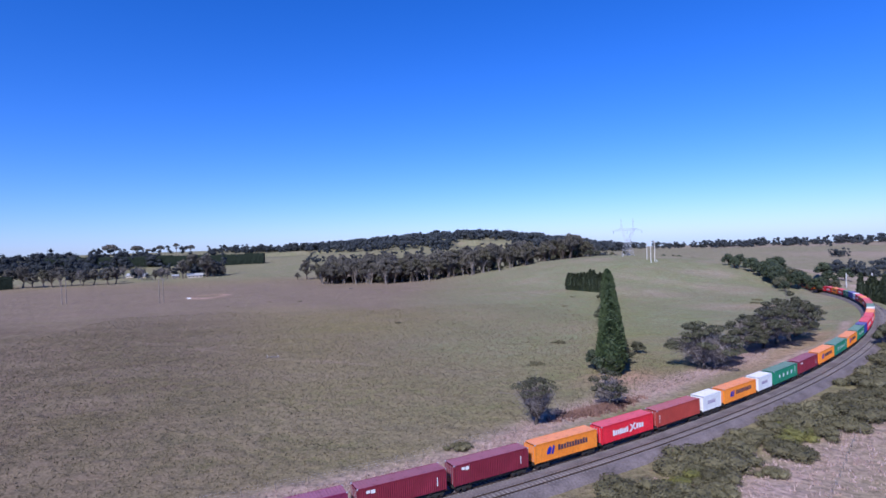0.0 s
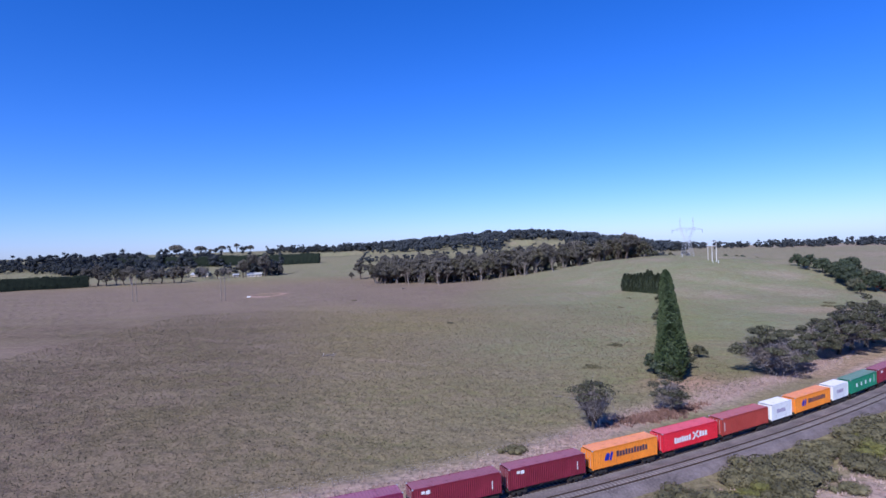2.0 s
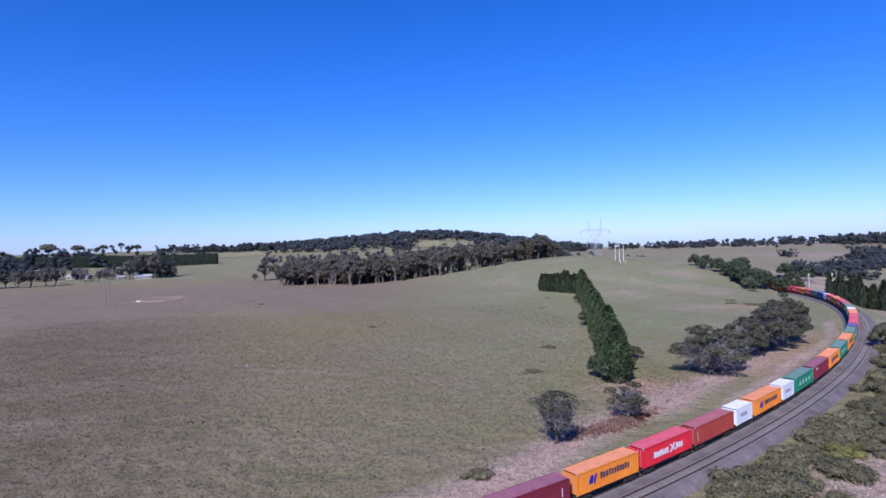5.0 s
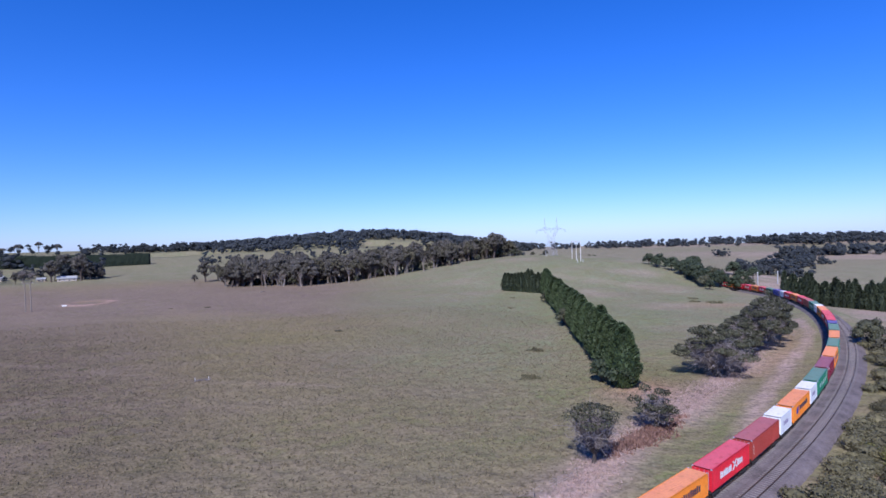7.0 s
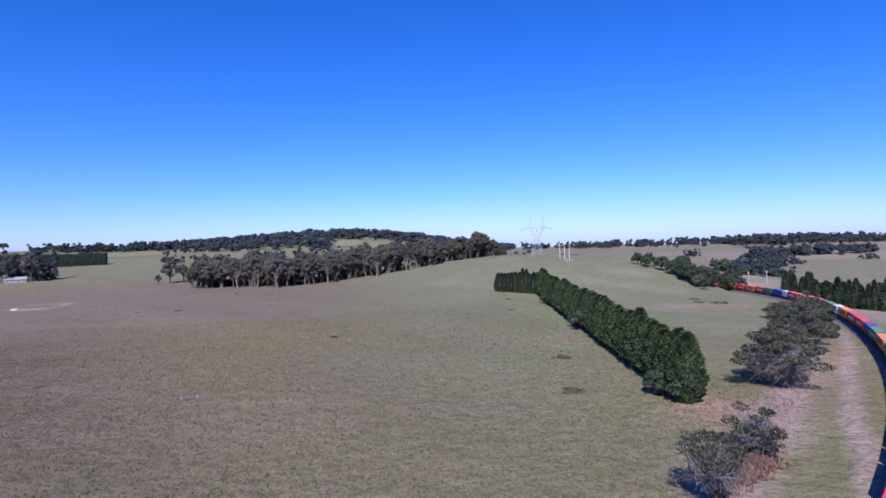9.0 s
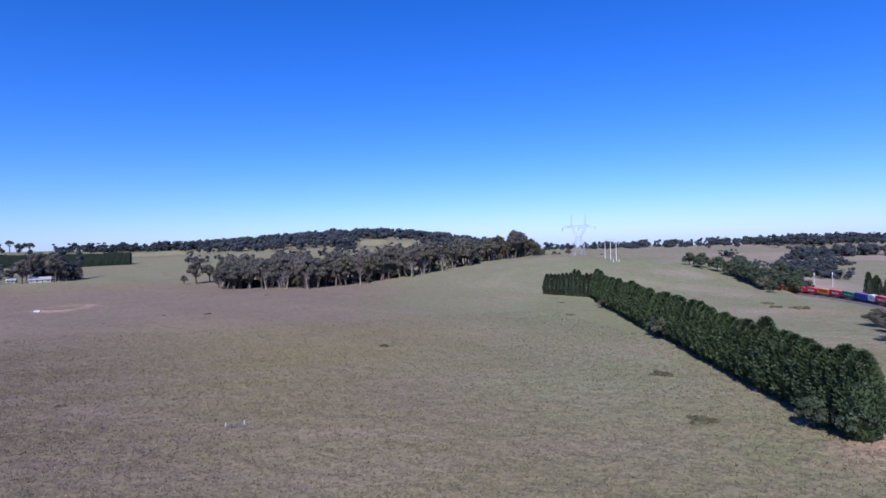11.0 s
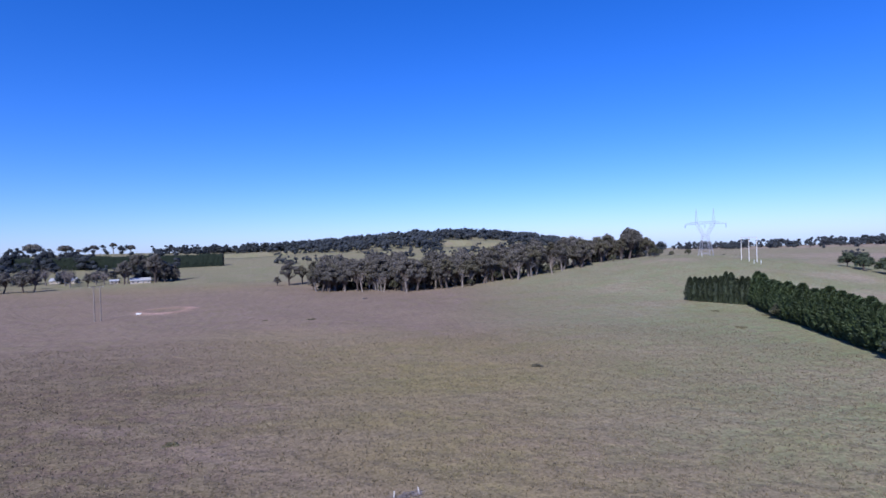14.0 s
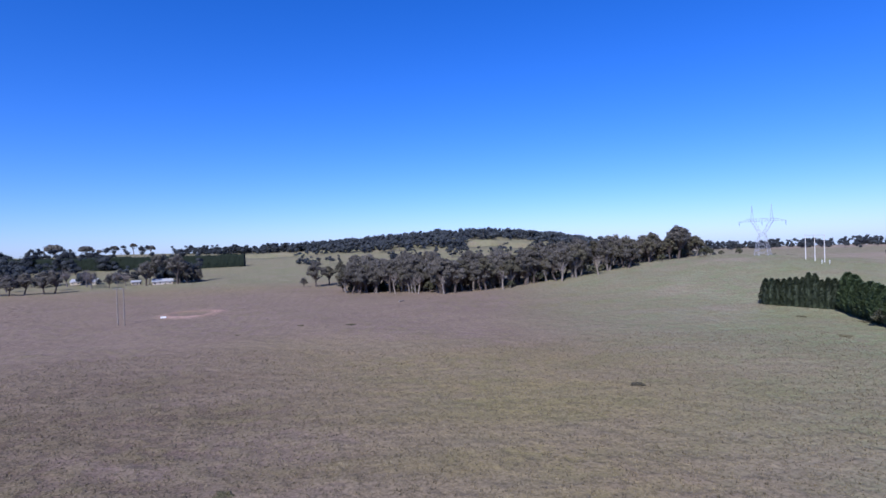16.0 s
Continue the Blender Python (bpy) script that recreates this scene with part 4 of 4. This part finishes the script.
# ---- far woods and hedgerows, too many to count ----
def woods(name, label, places, mat, seed, cards=26, size=1.5):
    """Joined far trees: places are (x, y, height, spread)."""
    g = np.random.default_rng(seed)
    cs, rs, wood = [], [], Shape()
    for x, y, h, s in places:
        z = float(ground_z(x, y))
        for q in range(6):
            cs.append((x + g.normal() * s * 0.40, y + g.normal() * s * 0.40, z + h * g.uniform(0.16, 0.86)))
            rs.append(s * g.uniform(0.34, 0.60))
        wood.tube([(x, y, z - 0.5), (x, y, z + h * 0.6)], [0.3, 0.18], 4, False)
    v, f = leaf_cards(g, cs, rs, round(cards * 4.5) * len(places), size * 0.5, 0.8)
    cv, cf = lumps(g, cs, rs, 0.8, 0.7)
    root = thing(name, label, "woodland", kind="stuff")
    part("trunks", wood.mesh("trunks", BARK_GREY), root)
    part("foliage", mesh_of("foliage", np.concatenate([v, cv]).tolist(), f.tolist() + (cf + len(v)).tolist(), mat), root)


def clipped_hedge(name, label, ax, ay, bx, by, high, wide, seed):
    """A long clipped hedge: an uneven flat-topped body with leaf sprays over it."""
    g = np.random.default_rng(seed)
    n = int(math.hypot(bx - ax, by - ay) / 2.5)
    ux, uy = (bx - ax) / math.hypot(bx - ax, by - ay), (by - ay) / math.hypot(bx - ax, by - ay)
    ring = ((-0.42, -0.03), (-0.5, 0.3), (-0.46, 0.85), (-0.3, 0.99), (0.3, 0.99), (0.46, 0.85), (0.5, 0.3), (0.42, -0.03))
    verts, faces, k = [], [], len(ring)
    for i in range(n + 1):
        x, y = ax + (bx - ax) * i / n, ay + (by - ay) * i / n
        z, top = float(ground_z(x, y)), high * (1 + 0.03 * math.sin(i * 0.37) + g.normal() * 0.018)
        verts += [(x - uy * w * wide * g.uniform(0.88, 1.1), y + ux * w * wide * g.uniform(0.88, 1.1), z + h * top) for w, h in ring]
    faces = [(i * k + j, (i + 1) * k + j, (i + 1) * k + j + 1, i * k + j + 1) for i in range(n) for j in range(k - 1)]
    faces += [tuple(range(k)), tuple(range(len(verts) - 1, len(verts) - k - 1, -1))]
    pick = np.array(verts)[g.integers(0, len(verts), n * 40)] + g.normal(size=(n * 40, 3)) * np.array([1.2, 1.2, high * 0.09])
    pick = pick[pick[:, 2] > ground_z(pick[:, 0], pick[:, 1])]
    v, f = leaf_cards(g, pick, np.full(len(pick), 0.5), len(pick), 0.6, 0.8)
    root = thing(name, label, "hedge", kind="stuff")
    part("foliage", mesh_of("foliage", np.concatenate([v, np.array(verts)]).tolist(), f.tolist() + [tuple(q + len(v) for q in face) for face in faces], LEAF_HEDGE), root)


def row_of(n, ax, ay, bx, by, jitter, h, s):
    g = np.random.default_rng(int(abs(ax * 7 + by * 3)) + n)
    return [(ax + (bx - ax) * u + g.normal() * jitter, ay + (by - ay) * u + g.normal() * jitter, h * g.uniform(0.55, 1.3), s * g.uniform(0.7, 1.3)) for u in (np.floor(g.random(n) * 14) + g.random(n) ** 1.7) / 14]


g = np.random.default_rng(21)
hill = []
while len(hill) < 1050:
    x, y = g.uniform(-330, 470), g.uniform(880, 1320)
    if ((x - 45) / 300) ** 2 + ((y - 1090) / 230) ** 2 < 1 and not (abs(x - 60 - (y - 900) * 0.2) < 48 and y < 970):
        hill.append((x, y, g.uniform(11, 17.5), g.uniform(7, 10)))
woods("hill_woodland", "dense grey-green woodland over the distant rounded hill", hill, LEAF_FAR_HAZED, 31)
woods("hillside_trees", "loose trees on the slope below the hill wood", row_of(60, -190, 800, 190, 830, 14, 11, 5) + row_of(60, 120, 560, 200, 700, 18, 13, 6), LEAF_FAR_HAZED, 32)
left = row_of(14, -300, 668, -252, 655, 6, 25, 8) + row_of(26, -440, 640, -318, 690, 12, 15, 6) + row_of(10, -345, 700, -300, 705, 8, 14, 5)
for x, y, k, size in ((-426, 556, 0, 1.15), (-418, 562, 2, 1.25), (-408, 561, 3, 1.2), (-399, 565, 1, 1.25), (-391, 566, 2, 1.05), (-382, 564, 5, 1.2), (-374, 569, 3, 1.0), (-362, 568, 3, 1.1), (-356, 576, 0, 1.0),
                      (-344, 580, 3, 1.25), (-338, 583, 0, 1.05), (-318, 624, 3, 0.85), (-292, 634, 2, 1.2), (-288, 655, 5, 1.45), (-275, 658, 0, 1.5), (-268, 640, 2, 1.35), (-262, 646, 3, 1.3), (-272, 652, 4, 1.5), (-254, 651, 3, 0.75),
                      (-296, 648, 1, 1.4), (-258, 655, 3, 1.1)):
    plant(GUMS, k, x, y, "gum_tree", "grey-green gum tree beside the distant homestead", "tree", "gum trees at the homestead", size, None, rng)
for x, y, size in ((-352, 608, 1.5), (-333, 625, 1.7), (-345, 640, 1.8), (-322, 646, 1.6), (-366, 648, 1.7), (-312, 640, 1.3), (-385, 600, 1.6)):
    plant([BARE], 0, x, y, "bare_tree", "leafless pale grey tree round the homestead", "tree", "bare trees at the homestead", size, None, rng)
woods("homestead_trees", "mixed grey and green trees round the distant homestead", left, LEAF_FAR_HAZED, 33, 60, 0.9)
clipped_hedge("paddock_hedge", "clipped dark hedge at the far edge of the paddock", -570, 462, -421, 553, 12.5, 5.0, 34)
clipped_hedge("far_hedge", "long dark cypress hedge across the far rise", -590, 836, -264, 836, 15.5, 7.0, 35)
woods("ridge_woodland", "woodland along the skyline ridge, haze blue put into its leaf colour", row_of(260, -950, 900, -440, 860, 40, 20, 9) + row_of(260, -430, 1130, -60, 1150, 26, 13, 8) + row_of(90, -640, 800, -450, 720, 24, 17, 8), LEAF_FAR_HAZED, 36, 24, 1.7)
SKYLINE = [broadleaf(G, 17, 12, 24, 1500, 1.0, fork=0.24, bark=BARK_DARK, base_clear=0.26, flat=0.6, puff=(0.28, 0.42)),
           broadleaf(G, 18, 9, 20, 1300, 0.9, fork=0.3, bark=BARK_DARK, base_clear=0.36, flat=0.7, puff=(0.28, 0.42)),
           broadleaf(G, 19, 5.5, 14, 900, 0.8, fork=0.5, bark=BARK_DARK, base_clear=0.55, flat=0.7, puff=(0.24, 0.4))]
for x, y, k, size in ((-664, 1132, 0, 1.25), (-684, 1130, 1, 0.7), (-618, 1145, 0, 1.05), (-598, 1150, 1, 0.6), (-578, 1158, 1, 1.0), (-548, 1166, 2, 1.15), (-535, 1170, 1, 0.72), (-521, 1172, 1, 0.85)):
    plant(SKYLINE, k, x, y, "skyline_tree", "lone spreading gum against the sky on the ridge", "tree", "lone trees on the ridge", size, None, rng)
right = row_of(190, 560, 1290, 1500, 1250, 40, 16, 9) + row_of(110, 320, 1400, 900, 1380, 40, 17, 9) + row_of(200, 900, 1100, 1700, 900, 50, 20, 10) + row_of(240, 880, 1130, 1300, 1090, 60, 19, 10)
woods("skyline_woodland", "dark woodland along the far eastern skyline", right, LEAF_FAR_HAZED, 37, 24, 1.8)
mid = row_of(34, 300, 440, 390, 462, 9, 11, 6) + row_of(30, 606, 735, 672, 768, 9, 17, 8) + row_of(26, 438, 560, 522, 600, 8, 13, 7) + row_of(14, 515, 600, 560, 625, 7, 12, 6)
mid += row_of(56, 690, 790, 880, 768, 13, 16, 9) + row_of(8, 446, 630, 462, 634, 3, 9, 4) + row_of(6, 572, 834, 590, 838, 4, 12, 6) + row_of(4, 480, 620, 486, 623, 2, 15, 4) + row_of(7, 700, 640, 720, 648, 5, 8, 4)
woods("valley_trees", "clumps of trees over the far fields", mid, LEAF_FAR_HAZED, 38, 40, 1.2)


# ---- grasses ----
def tufts(name, label, xs, ys, mat, height, seed, blades=4):
    """Small blades of grass, joined."""
    g = np.random.default_rng(seed)
    n = len(xs)
    p = np.stack([xs, ys, ground_z(xs, ys) - 0.03], 1).repeat(blades, 0)
    m = len(p)
    ang = g.uniform(0, 6.283, m)
    h = height * g.uniform(0.5, 1.4, m)
    side = np.stack([np.cos(ang), np.sin(ang), np.zeros(m)], 1) * (height * 0.22)
    lean = np.stack([g.normal(size=m) * 0.45 * h, g.normal(size=m) * 0.45 * h, h], 1)
    q = p + np.stack([g.normal(size=m), g.normal(size=m), np.zeros(m)], 1) * height * 0.45
    v = np.stack([q - side, q + side, q + lean], 1).reshape(-1, 3)
    me = mesh_of(name, v.tolist(), np.arange(m * 3).reshape(-1, 3).tolist(), mat)
    thing(name, label, "grass", me=me, kind="stuff")


g = np.random.default_rng(8)
ph = g.uniform(-1.45, -0.78, 9000)
ins = 10.5 + 8 * step01(-1.06, -0.99, ph) + g.normal(0, 1.8, 9000)
tufts("dry_grass", "tall pale pinkish dry grass beside the railway", ARC_X + (R_IN - ins) * np.cos(ph), ARC_Y + (R_IN - ins) * np.sin(ph), STRAW, 0.3, 41, 6)
ph, ins = g.uniform(-1.2, -0.7, 6000), g.uniform(7, 34, 6000)
tufts("dry_grass", "tall pale dry grass among the brambles", ARC_X + (R_OUT + ins) * np.cos(ph), ARC_Y + (R_OUT + ins) * np.sin(ph), STRAW, 0.4, 42, 5)
ph, ins = g.normal(-0.985, 0.011, 420), g.normal(16.5, 1.1, 420)
tufts("bracken", "rust-red dead bracken in the dry grass", ARC_X + (R_IN - ins) * np.cos(ph), ARC_Y + (R_IN - ins) * np.sin(ph), RUST_FERN, 0.7, 43, 6)
xs, ys = g.normal(-45, 45, 16000), g.normal(200, 60, 16000)
keep = (np.hypot(xs - ARC_X, ys - ARC_Y) < R_IN - 19) & (np.sin(xs / 11 + 2) * np.sin(ys / 8) + g.normal(0, 0.5, 16000) > -0.1)
tufts("straw_tussock", "scattered bleached straw tussocks in the paddock", xs[keep], ys[keep], STRAW_TUFT, 0.24, 45, 5)
xs, ys = g.uniform(-170, 60, 90000), g.uniform(60, 300, 90000)
keep = (np.hypot(xs - ARC_X, ys - ARC_Y) < R_IN - 17) & (g.random(90000) < np.clip(1.3 - (ys - 60) / 260, 0.1, 1))
tufts("paddock_grass", "short tussocky winter grass over the paddock", xs[keep], ys[keep], TUFT, 0.31, 44, 3)


# ---- poles, pylon, fences, buildings ----
def pylon(x, y, turn):
    root = thing("transmission_pylon", "pale galvanised steel lattice pylon on the crest of the knoll", "pylon", "", on_ground(x, y, turn))
    bar = lambda s, a, b, r=0.09: s.tube([a, b], [r * 0.62] * 2, 4)
    for sx in (-1, 1):
        for sy in (-1, 1):
            leg = Shape()
            bar(leg, (sx * 4.0, sy * 3.2, -0.3), (sx * 1.7, sy * 1.3, 13.0), 0.16)
            part("leg", leg.mesh("leg", STEEL_PALE), root)
    lat = Shape()
    for i in range(5):
        z0, z1 = 13.0 * i / 5, 13.0 * (i + 1) / 5
        for sx, sy, tx, ty in ((-1, -1, 1, -1), (1, -1, 1, 1), (1, 1, -1, 1), (-1, 1, -1, -1)):
            at = lambda kx, ky, z: (kx * (4.0 - 2.3 * z / 13), ky * (3.2 - 1.9 * z / 13), z)
            bar(lat, at(sx, sy, z0), at(tx, ty, z1)), bar(lat, at(tx, ty, z0), at(sx, sy, z1))
    part("lattice", lat.mesh("lattice", STEEL_PALE), root)
    for sx in (-1, 1):
        arm = Shape()
        for sy in (-1, 1):
            bar(arm, (sx * 1.7, sy * 1.3, 13.0), (sx * 6.2, sy * 0.7, 20.5), 0.14)
            bar(arm, (sx * 0.2, sy * 1.2, 13.0), (sx * 4.2, sy * 0.7, 20.5), 0.10)
            for k in range(4):
                f, h = k / 4, (k + 0.5) / 4
                bar(arm, (sx * (1.7 + 4.5 * f), sy * (1.3 - 0.6 * f), 13 + 7.5 * f), (sx * (0.2 + 4.0 * h), sy * (1.2 - 0.5 * h), 13 + 7.5 * h))
        part("fork", arm.mesh("fork", STEEL_PALE), root)
        peak = Shape()
        for ox in (-0.8, 0.8):
            bar(peak, (sx * 5.4 + ox, 0.5, 20.5), (sx * 5.4, 0, 30.5), 0.1), bar(peak, (sx * 5.4 + ox, -0.5, 20.5), (sx * 5.4, 0, 30.5), 0.1)
        part("earth_wire_peak", peak.mesh("peak", STEEL_PALE), root)
    beam = Shape()
    for yy, zz in ((-0.7, 20.5), (0.7, 20.5), (0, 22.0)):
        bar(beam, (-7, yy, zz), (7, yy, zz), 0.13)
    for sx in (-1, 1):
        for yy, zz in ((-0.7, 20.5), (0.7, 20.5), (0, 22.0)):
            bar(beam, (sx * 7, yy, zz), (sx * 13.5, 0, 20.2), 0.12)
    for k in range(12):
        x0 = -9 + k * 1.5
        bar(beam, (x0, -0.7, 20.5), (x0 + 0.75, 0, 21.9)), bar(beam, (x0 + 0.75, 0, 21.9), (x0 + 1.5, 0.7, 20.5))
    part("crossarm", beam.mesh("crossarm", STEEL_PALE), root)
    for xx in (-12.8, 0, 12.8):
        ins = Shape().tube([(xx, 0, 20.2), (xx, 0, 19.4), (xx, 0, 18.0)], [0.06, 0.15, 0.1], 6)
        part("insulator", ins.mesh("insulator", WINDOW), root, "dark string insulator")


def pole_frame(x, y, turn, count, gap, height, mat, label, arm):
    root = thing("pole_structure", label, "power pole", "power poles", on_ground(x, y, turn))
    pole = Shape().tube([(0, 0, -0.4), (0, 0, height * 0.6), (0, 0, height)], [0.24, 0.19, 0.14] if count == 3 else [0.34, 0.29, 0.23], 8).mesh("pole", mat)
    for k in range(count):
        part("pole", pole, root, m=pose((k - (count - 1) / 2) * gap, 0, 0))
    half = (count - 1) / 2 * gap + arm
    part("crossarm", Shape().box(-half, half, -0.1, 0.1, height - 0.7, height - 0.45, 0.02).mesh("crossarm", mat), root)
    for k in range(3):
        part("insulator", Shape().tube([(0, 0, 0), (0, 0, 0.35)], [0.09, 0.06], 6).mesh("insulator", WHITE), root, m=pose((k - 1) * half * 0.92, 0, height - 0.45))


pylon(148.5, 457, -50)
pole_frame(153, 419, -85, 3, 6.4, 14.4, POLE_WHITE, "three bleached timber power poles with a thin crossarm", 0.6)
pole_frame(-196, 392, 25, 2, 2.6, 17.0, POLE_BROWN, "twin-pole brown timber power structure in the paddock", 1.4)
pole_frame(-268, 399, 25, 2, 2.6, 17.5, POLE_BROWN, "twin-pole brown timber power structure by the hedge", 1.4)


def fence(name, label, pts, gap, wires=3, high=1.15):
    root = thing(name, label, "fence")
    post = cached("fence_post", lambda: Shape().tube([(0, 0, -0.3), (0, 0, 0.6), (0.01, 0, 1.2)], [0.07, 0.065, 0.06], 6).mesh("post", POLE_BROWN))
    spots = []
    for (ax, ay), (bx, by) in zip(pts, pts[1:]):
        n = max(1, round(math.hypot(bx - ax, by - ay) / gap))
        spots += [(ax + (bx - ax) * k / n, ay + (by - ay) * k / n) for k in range(n)]
    spots.append(pts[-1])
    for x, y in spots:
        part("post", post, root, m=on_ground(x, y, 30 * (x + y)))
    for w in range(wires):
        z = high * (w + 1) / wires
        line = Shape().tube([(x, y, float(ground_z(x, y)) + z) for x, y in spots], [0.004] * len(spots), 3, False)
        part("wire", line.mesh("wire", STEEL_PALE), root)


def arc_points(offset, a, b, n):
    return [(ARC_X + (R_IN + offset) * math.cos(a + (b - a) * k / n), ARC_Y + (R_IN + offset) * math.sin(a + (b - a) * k / n)) for k in range(n + 1)]


fence("wire_fence", "old timber-post wire fence along the dry grass", arc_points(-15.5, -1.42, -1.03, 20), 4.0)
fence("wire_fence", "leaning timber-post wire fence beyond the brambles", [(36, 58), (52, 76), (66, 92), (82, 106), (104, 122), (140, 150)], 3.5)
fence("wire_fence", "thin wire fence below the homestead", [(-380, 560), (-300, 612), (-250, 625)], 8.0, 2)


def signal_mast(x, y):
    root = thing("signal_mast", "slim white railway signal mast by the line", "signal mast", "signal masts", on_ground(x, y, 200))
    part("post", Shape().tube([(0, 0, -0.3), (0, 0, 8.0)], [0.2, 0.16], 8).mesh("post", WHITE), root)
    part("ladder", Shape().box(0.3, 0.34, -0.2, 0.2, 0.3, 7.5).mesh("ladder", STEEL_PALE), root)
    part("head", Shape().box(-0.25, 0.25, -0.2, 0.2, 7.4, 8.9, 0.05).mesh("head", WHITE), root, "white-backed signal head")


signal_mast(253, 357)
signal_mast(276, 366)


def house(x, y, turn, lx, ly, hz, label):
    root = thing("farmhouse", label, "house", "homestead buildings", on_ground(x, y, turn, -0.2))
    part("wall", Shape().box(-lx / 2, lx / 2, -ly / 2, ly / 2, -0.5, hz).mesh("wall", BRICK_WALL), root)
    s = Shape()
    o, rise, t = 0.6, ly * 0.28, 0.12
    for k in (0, t):
        s.add([(-lx / 2 - o, -ly / 2 - o, hz - 0.1 + k), (lx / 2 + o, -ly / 2 - o, hz - 0.1 + k), (lx / 2 + o, 0, hz + rise + k), (-lx / 2 - o, 0, hz + rise + k), (lx / 2 + o, ly / 2 + o, hz - 0.1 + k), (-lx / 2 - o, ly / 2 + o, hz - 0.1 + k)],
              [(0, 1, 2, 3), (3, 2, 4, 5)])
    s.add([(-lx / 2 - o, -ly / 2 - o, hz - 0.1), (lx / 2 + o, -ly / 2 - o, hz - 0.1), (lx / 2 + o, -ly / 2 - o, hz - 0.1 + t), (-lx / 2 - o, -ly / 2 - o, hz - 0.1 + t)], [(0, 1, 2, 3)])
    for sx in (-1, 1):
        s.add([(sx * lx / 2, -ly / 2, hz - 0.1), (sx * lx / 2, ly / 2, hz - 0.1), (sx * lx / 2, 0, hz + rise - 0.05)], [(0, 1, 2)])
    part("roof", s.mesh("roof", ROOF_TIN), root, "pale tin gable roof")
    n = max(2, int(lx / 4))
    for k in range(n):
        cx = -lx / 2 + (k + 0.5) * lx / n
        name = "door" if k == n // 2 else "window"
        w, z0, z1 = (0.5, 0.1, 2.1) if name == "door" else (0.8, 0.9, 2.1)
        frame_part = part(name, Shape().box(cx - w, cx + w, -ly / 2 - 0.06, -ly / 2 - 0.004, z0, z1).mesh(name, WHITE), root)
        part("pane", Shape().box(cx - w + 0.1, cx + w - 0.1, -ly / 2 - 0.075, -ly / 2 - 0.064, z0 + 0.1, z1 - 0.1).mesh("pane", WINDOW), frame_part)


house(-281, 641, 20, 16, 8, 2.8, "low farmhouse with a pale tin roof among trees")
house(-309, 653, 10, 7, 5, 2.4, "small white-roofed farm shed beside the homestead")
house(-361, 668, 5, 22, 9, 2.8, "long low farm building behind bare trees")


def trough(x, y):
    root = thing("water_trough", "white concrete stock water trough in the paddock", "water trough", "", on_ground(x, y, 20))
    s = Shape()
    s.box(-1.3, 1.3, -0.6, -0.42, 0, 0.75, 0.03).box(-1.3, 1.3, 0.42, 0.6, 0, 0.75, 0.03).box(-1.3, -1.1, -0.42, 0.42, 0, 0.75).box(1.1, 1.3, -0.42, 0.42, 0, 0.75).box(-1.1, 1.1, -0.42, 0.42, 0, 0.2)
    part("basin", s.mesh("basin", WHITE), root)
    part("water", Shape().box(-1.09, 1.09, -0.41, 0.41, 0.52, 0.6).mesh("water", WINDOW), root, "dark still water")


trough(-184.5, 409)


def fallen_rails(x, y):
    root = thing("broken_fence", "two bleached fence posts with a heap of dead brush between", "fence", "", on_ground(x, y, 15))
    for dx, lean in ((-1.6, 0.05), (1.6, -0.06)):
        part("post", Shape().tube([(0, 0, -0.3), (lean, 0, 0.5), (lean * 2, 0.03, 0.95)], [0.07, 0.065, 0.055], 7).mesh("post", POLE_WHITE), root, m=pose(dx, 0, 0))
    heap, g = Shape(), np.random.default_rng(77)
    for k in range(140):
        p = Vector((g.uniform(-2.0, 2.0), g.normal() * 0.5, g.uniform(0.02, 0.3)))
        limb(heap, g, p, p + Vector((g.normal() * 0.6, g.normal() * 0.35, g.uniform(0.05, 0.35))), 0.03, 0.01, 3)
    part("brush", heap.mesh("brush", LEAF_GREY), root, "grey dead branches")


fallen_rails(-53.5, 174)


def stump(x, y):
    root = thing("tree_stump", "bleached old tree stump lying before the gum belt", "stump", "", on_ground(x, y, 40))
    part("trunk", Shape().tube([(0, 0, -0.2), (0.1, 0, 0.3), (0.25, 0.1, 0.6), (0.35, 0.1, 0.85)], [0.45, 0.38, 0.3, 0.18], 9).mesh("trunk", POLE_BROWN), root)
    part("log", Shape().tube([(0.6, 0.5, 0.25), (2.2, 0.9, 0.3), (4.0, 1.0, 0.28)], [0.3, 0.26, 0.16], 8).mesh("log", POLE_BROWN), root, "grey fallen log")


stump(-71, 420)


def marker_post(x, y):
    root = thing("marker_post", "short white marker post on the crest", "post", "white posts on the crest", on_ground(x, y))
    part("post", Shape().tube([(0, 0, -0.3), (0, 0, 1.9)], [0.14, 0.12], 7).mesh("post", WHITE), root)
    part("cap", Shape().box(-0.2, 0.2, -0.05, 0.05, 1.5, 2.0, 0.01).mesh("cap", WHITE), root, "white plate")


for x, y in ((143, 452), (150, 410), (153.5, 409)):
    marker_post(x, y)
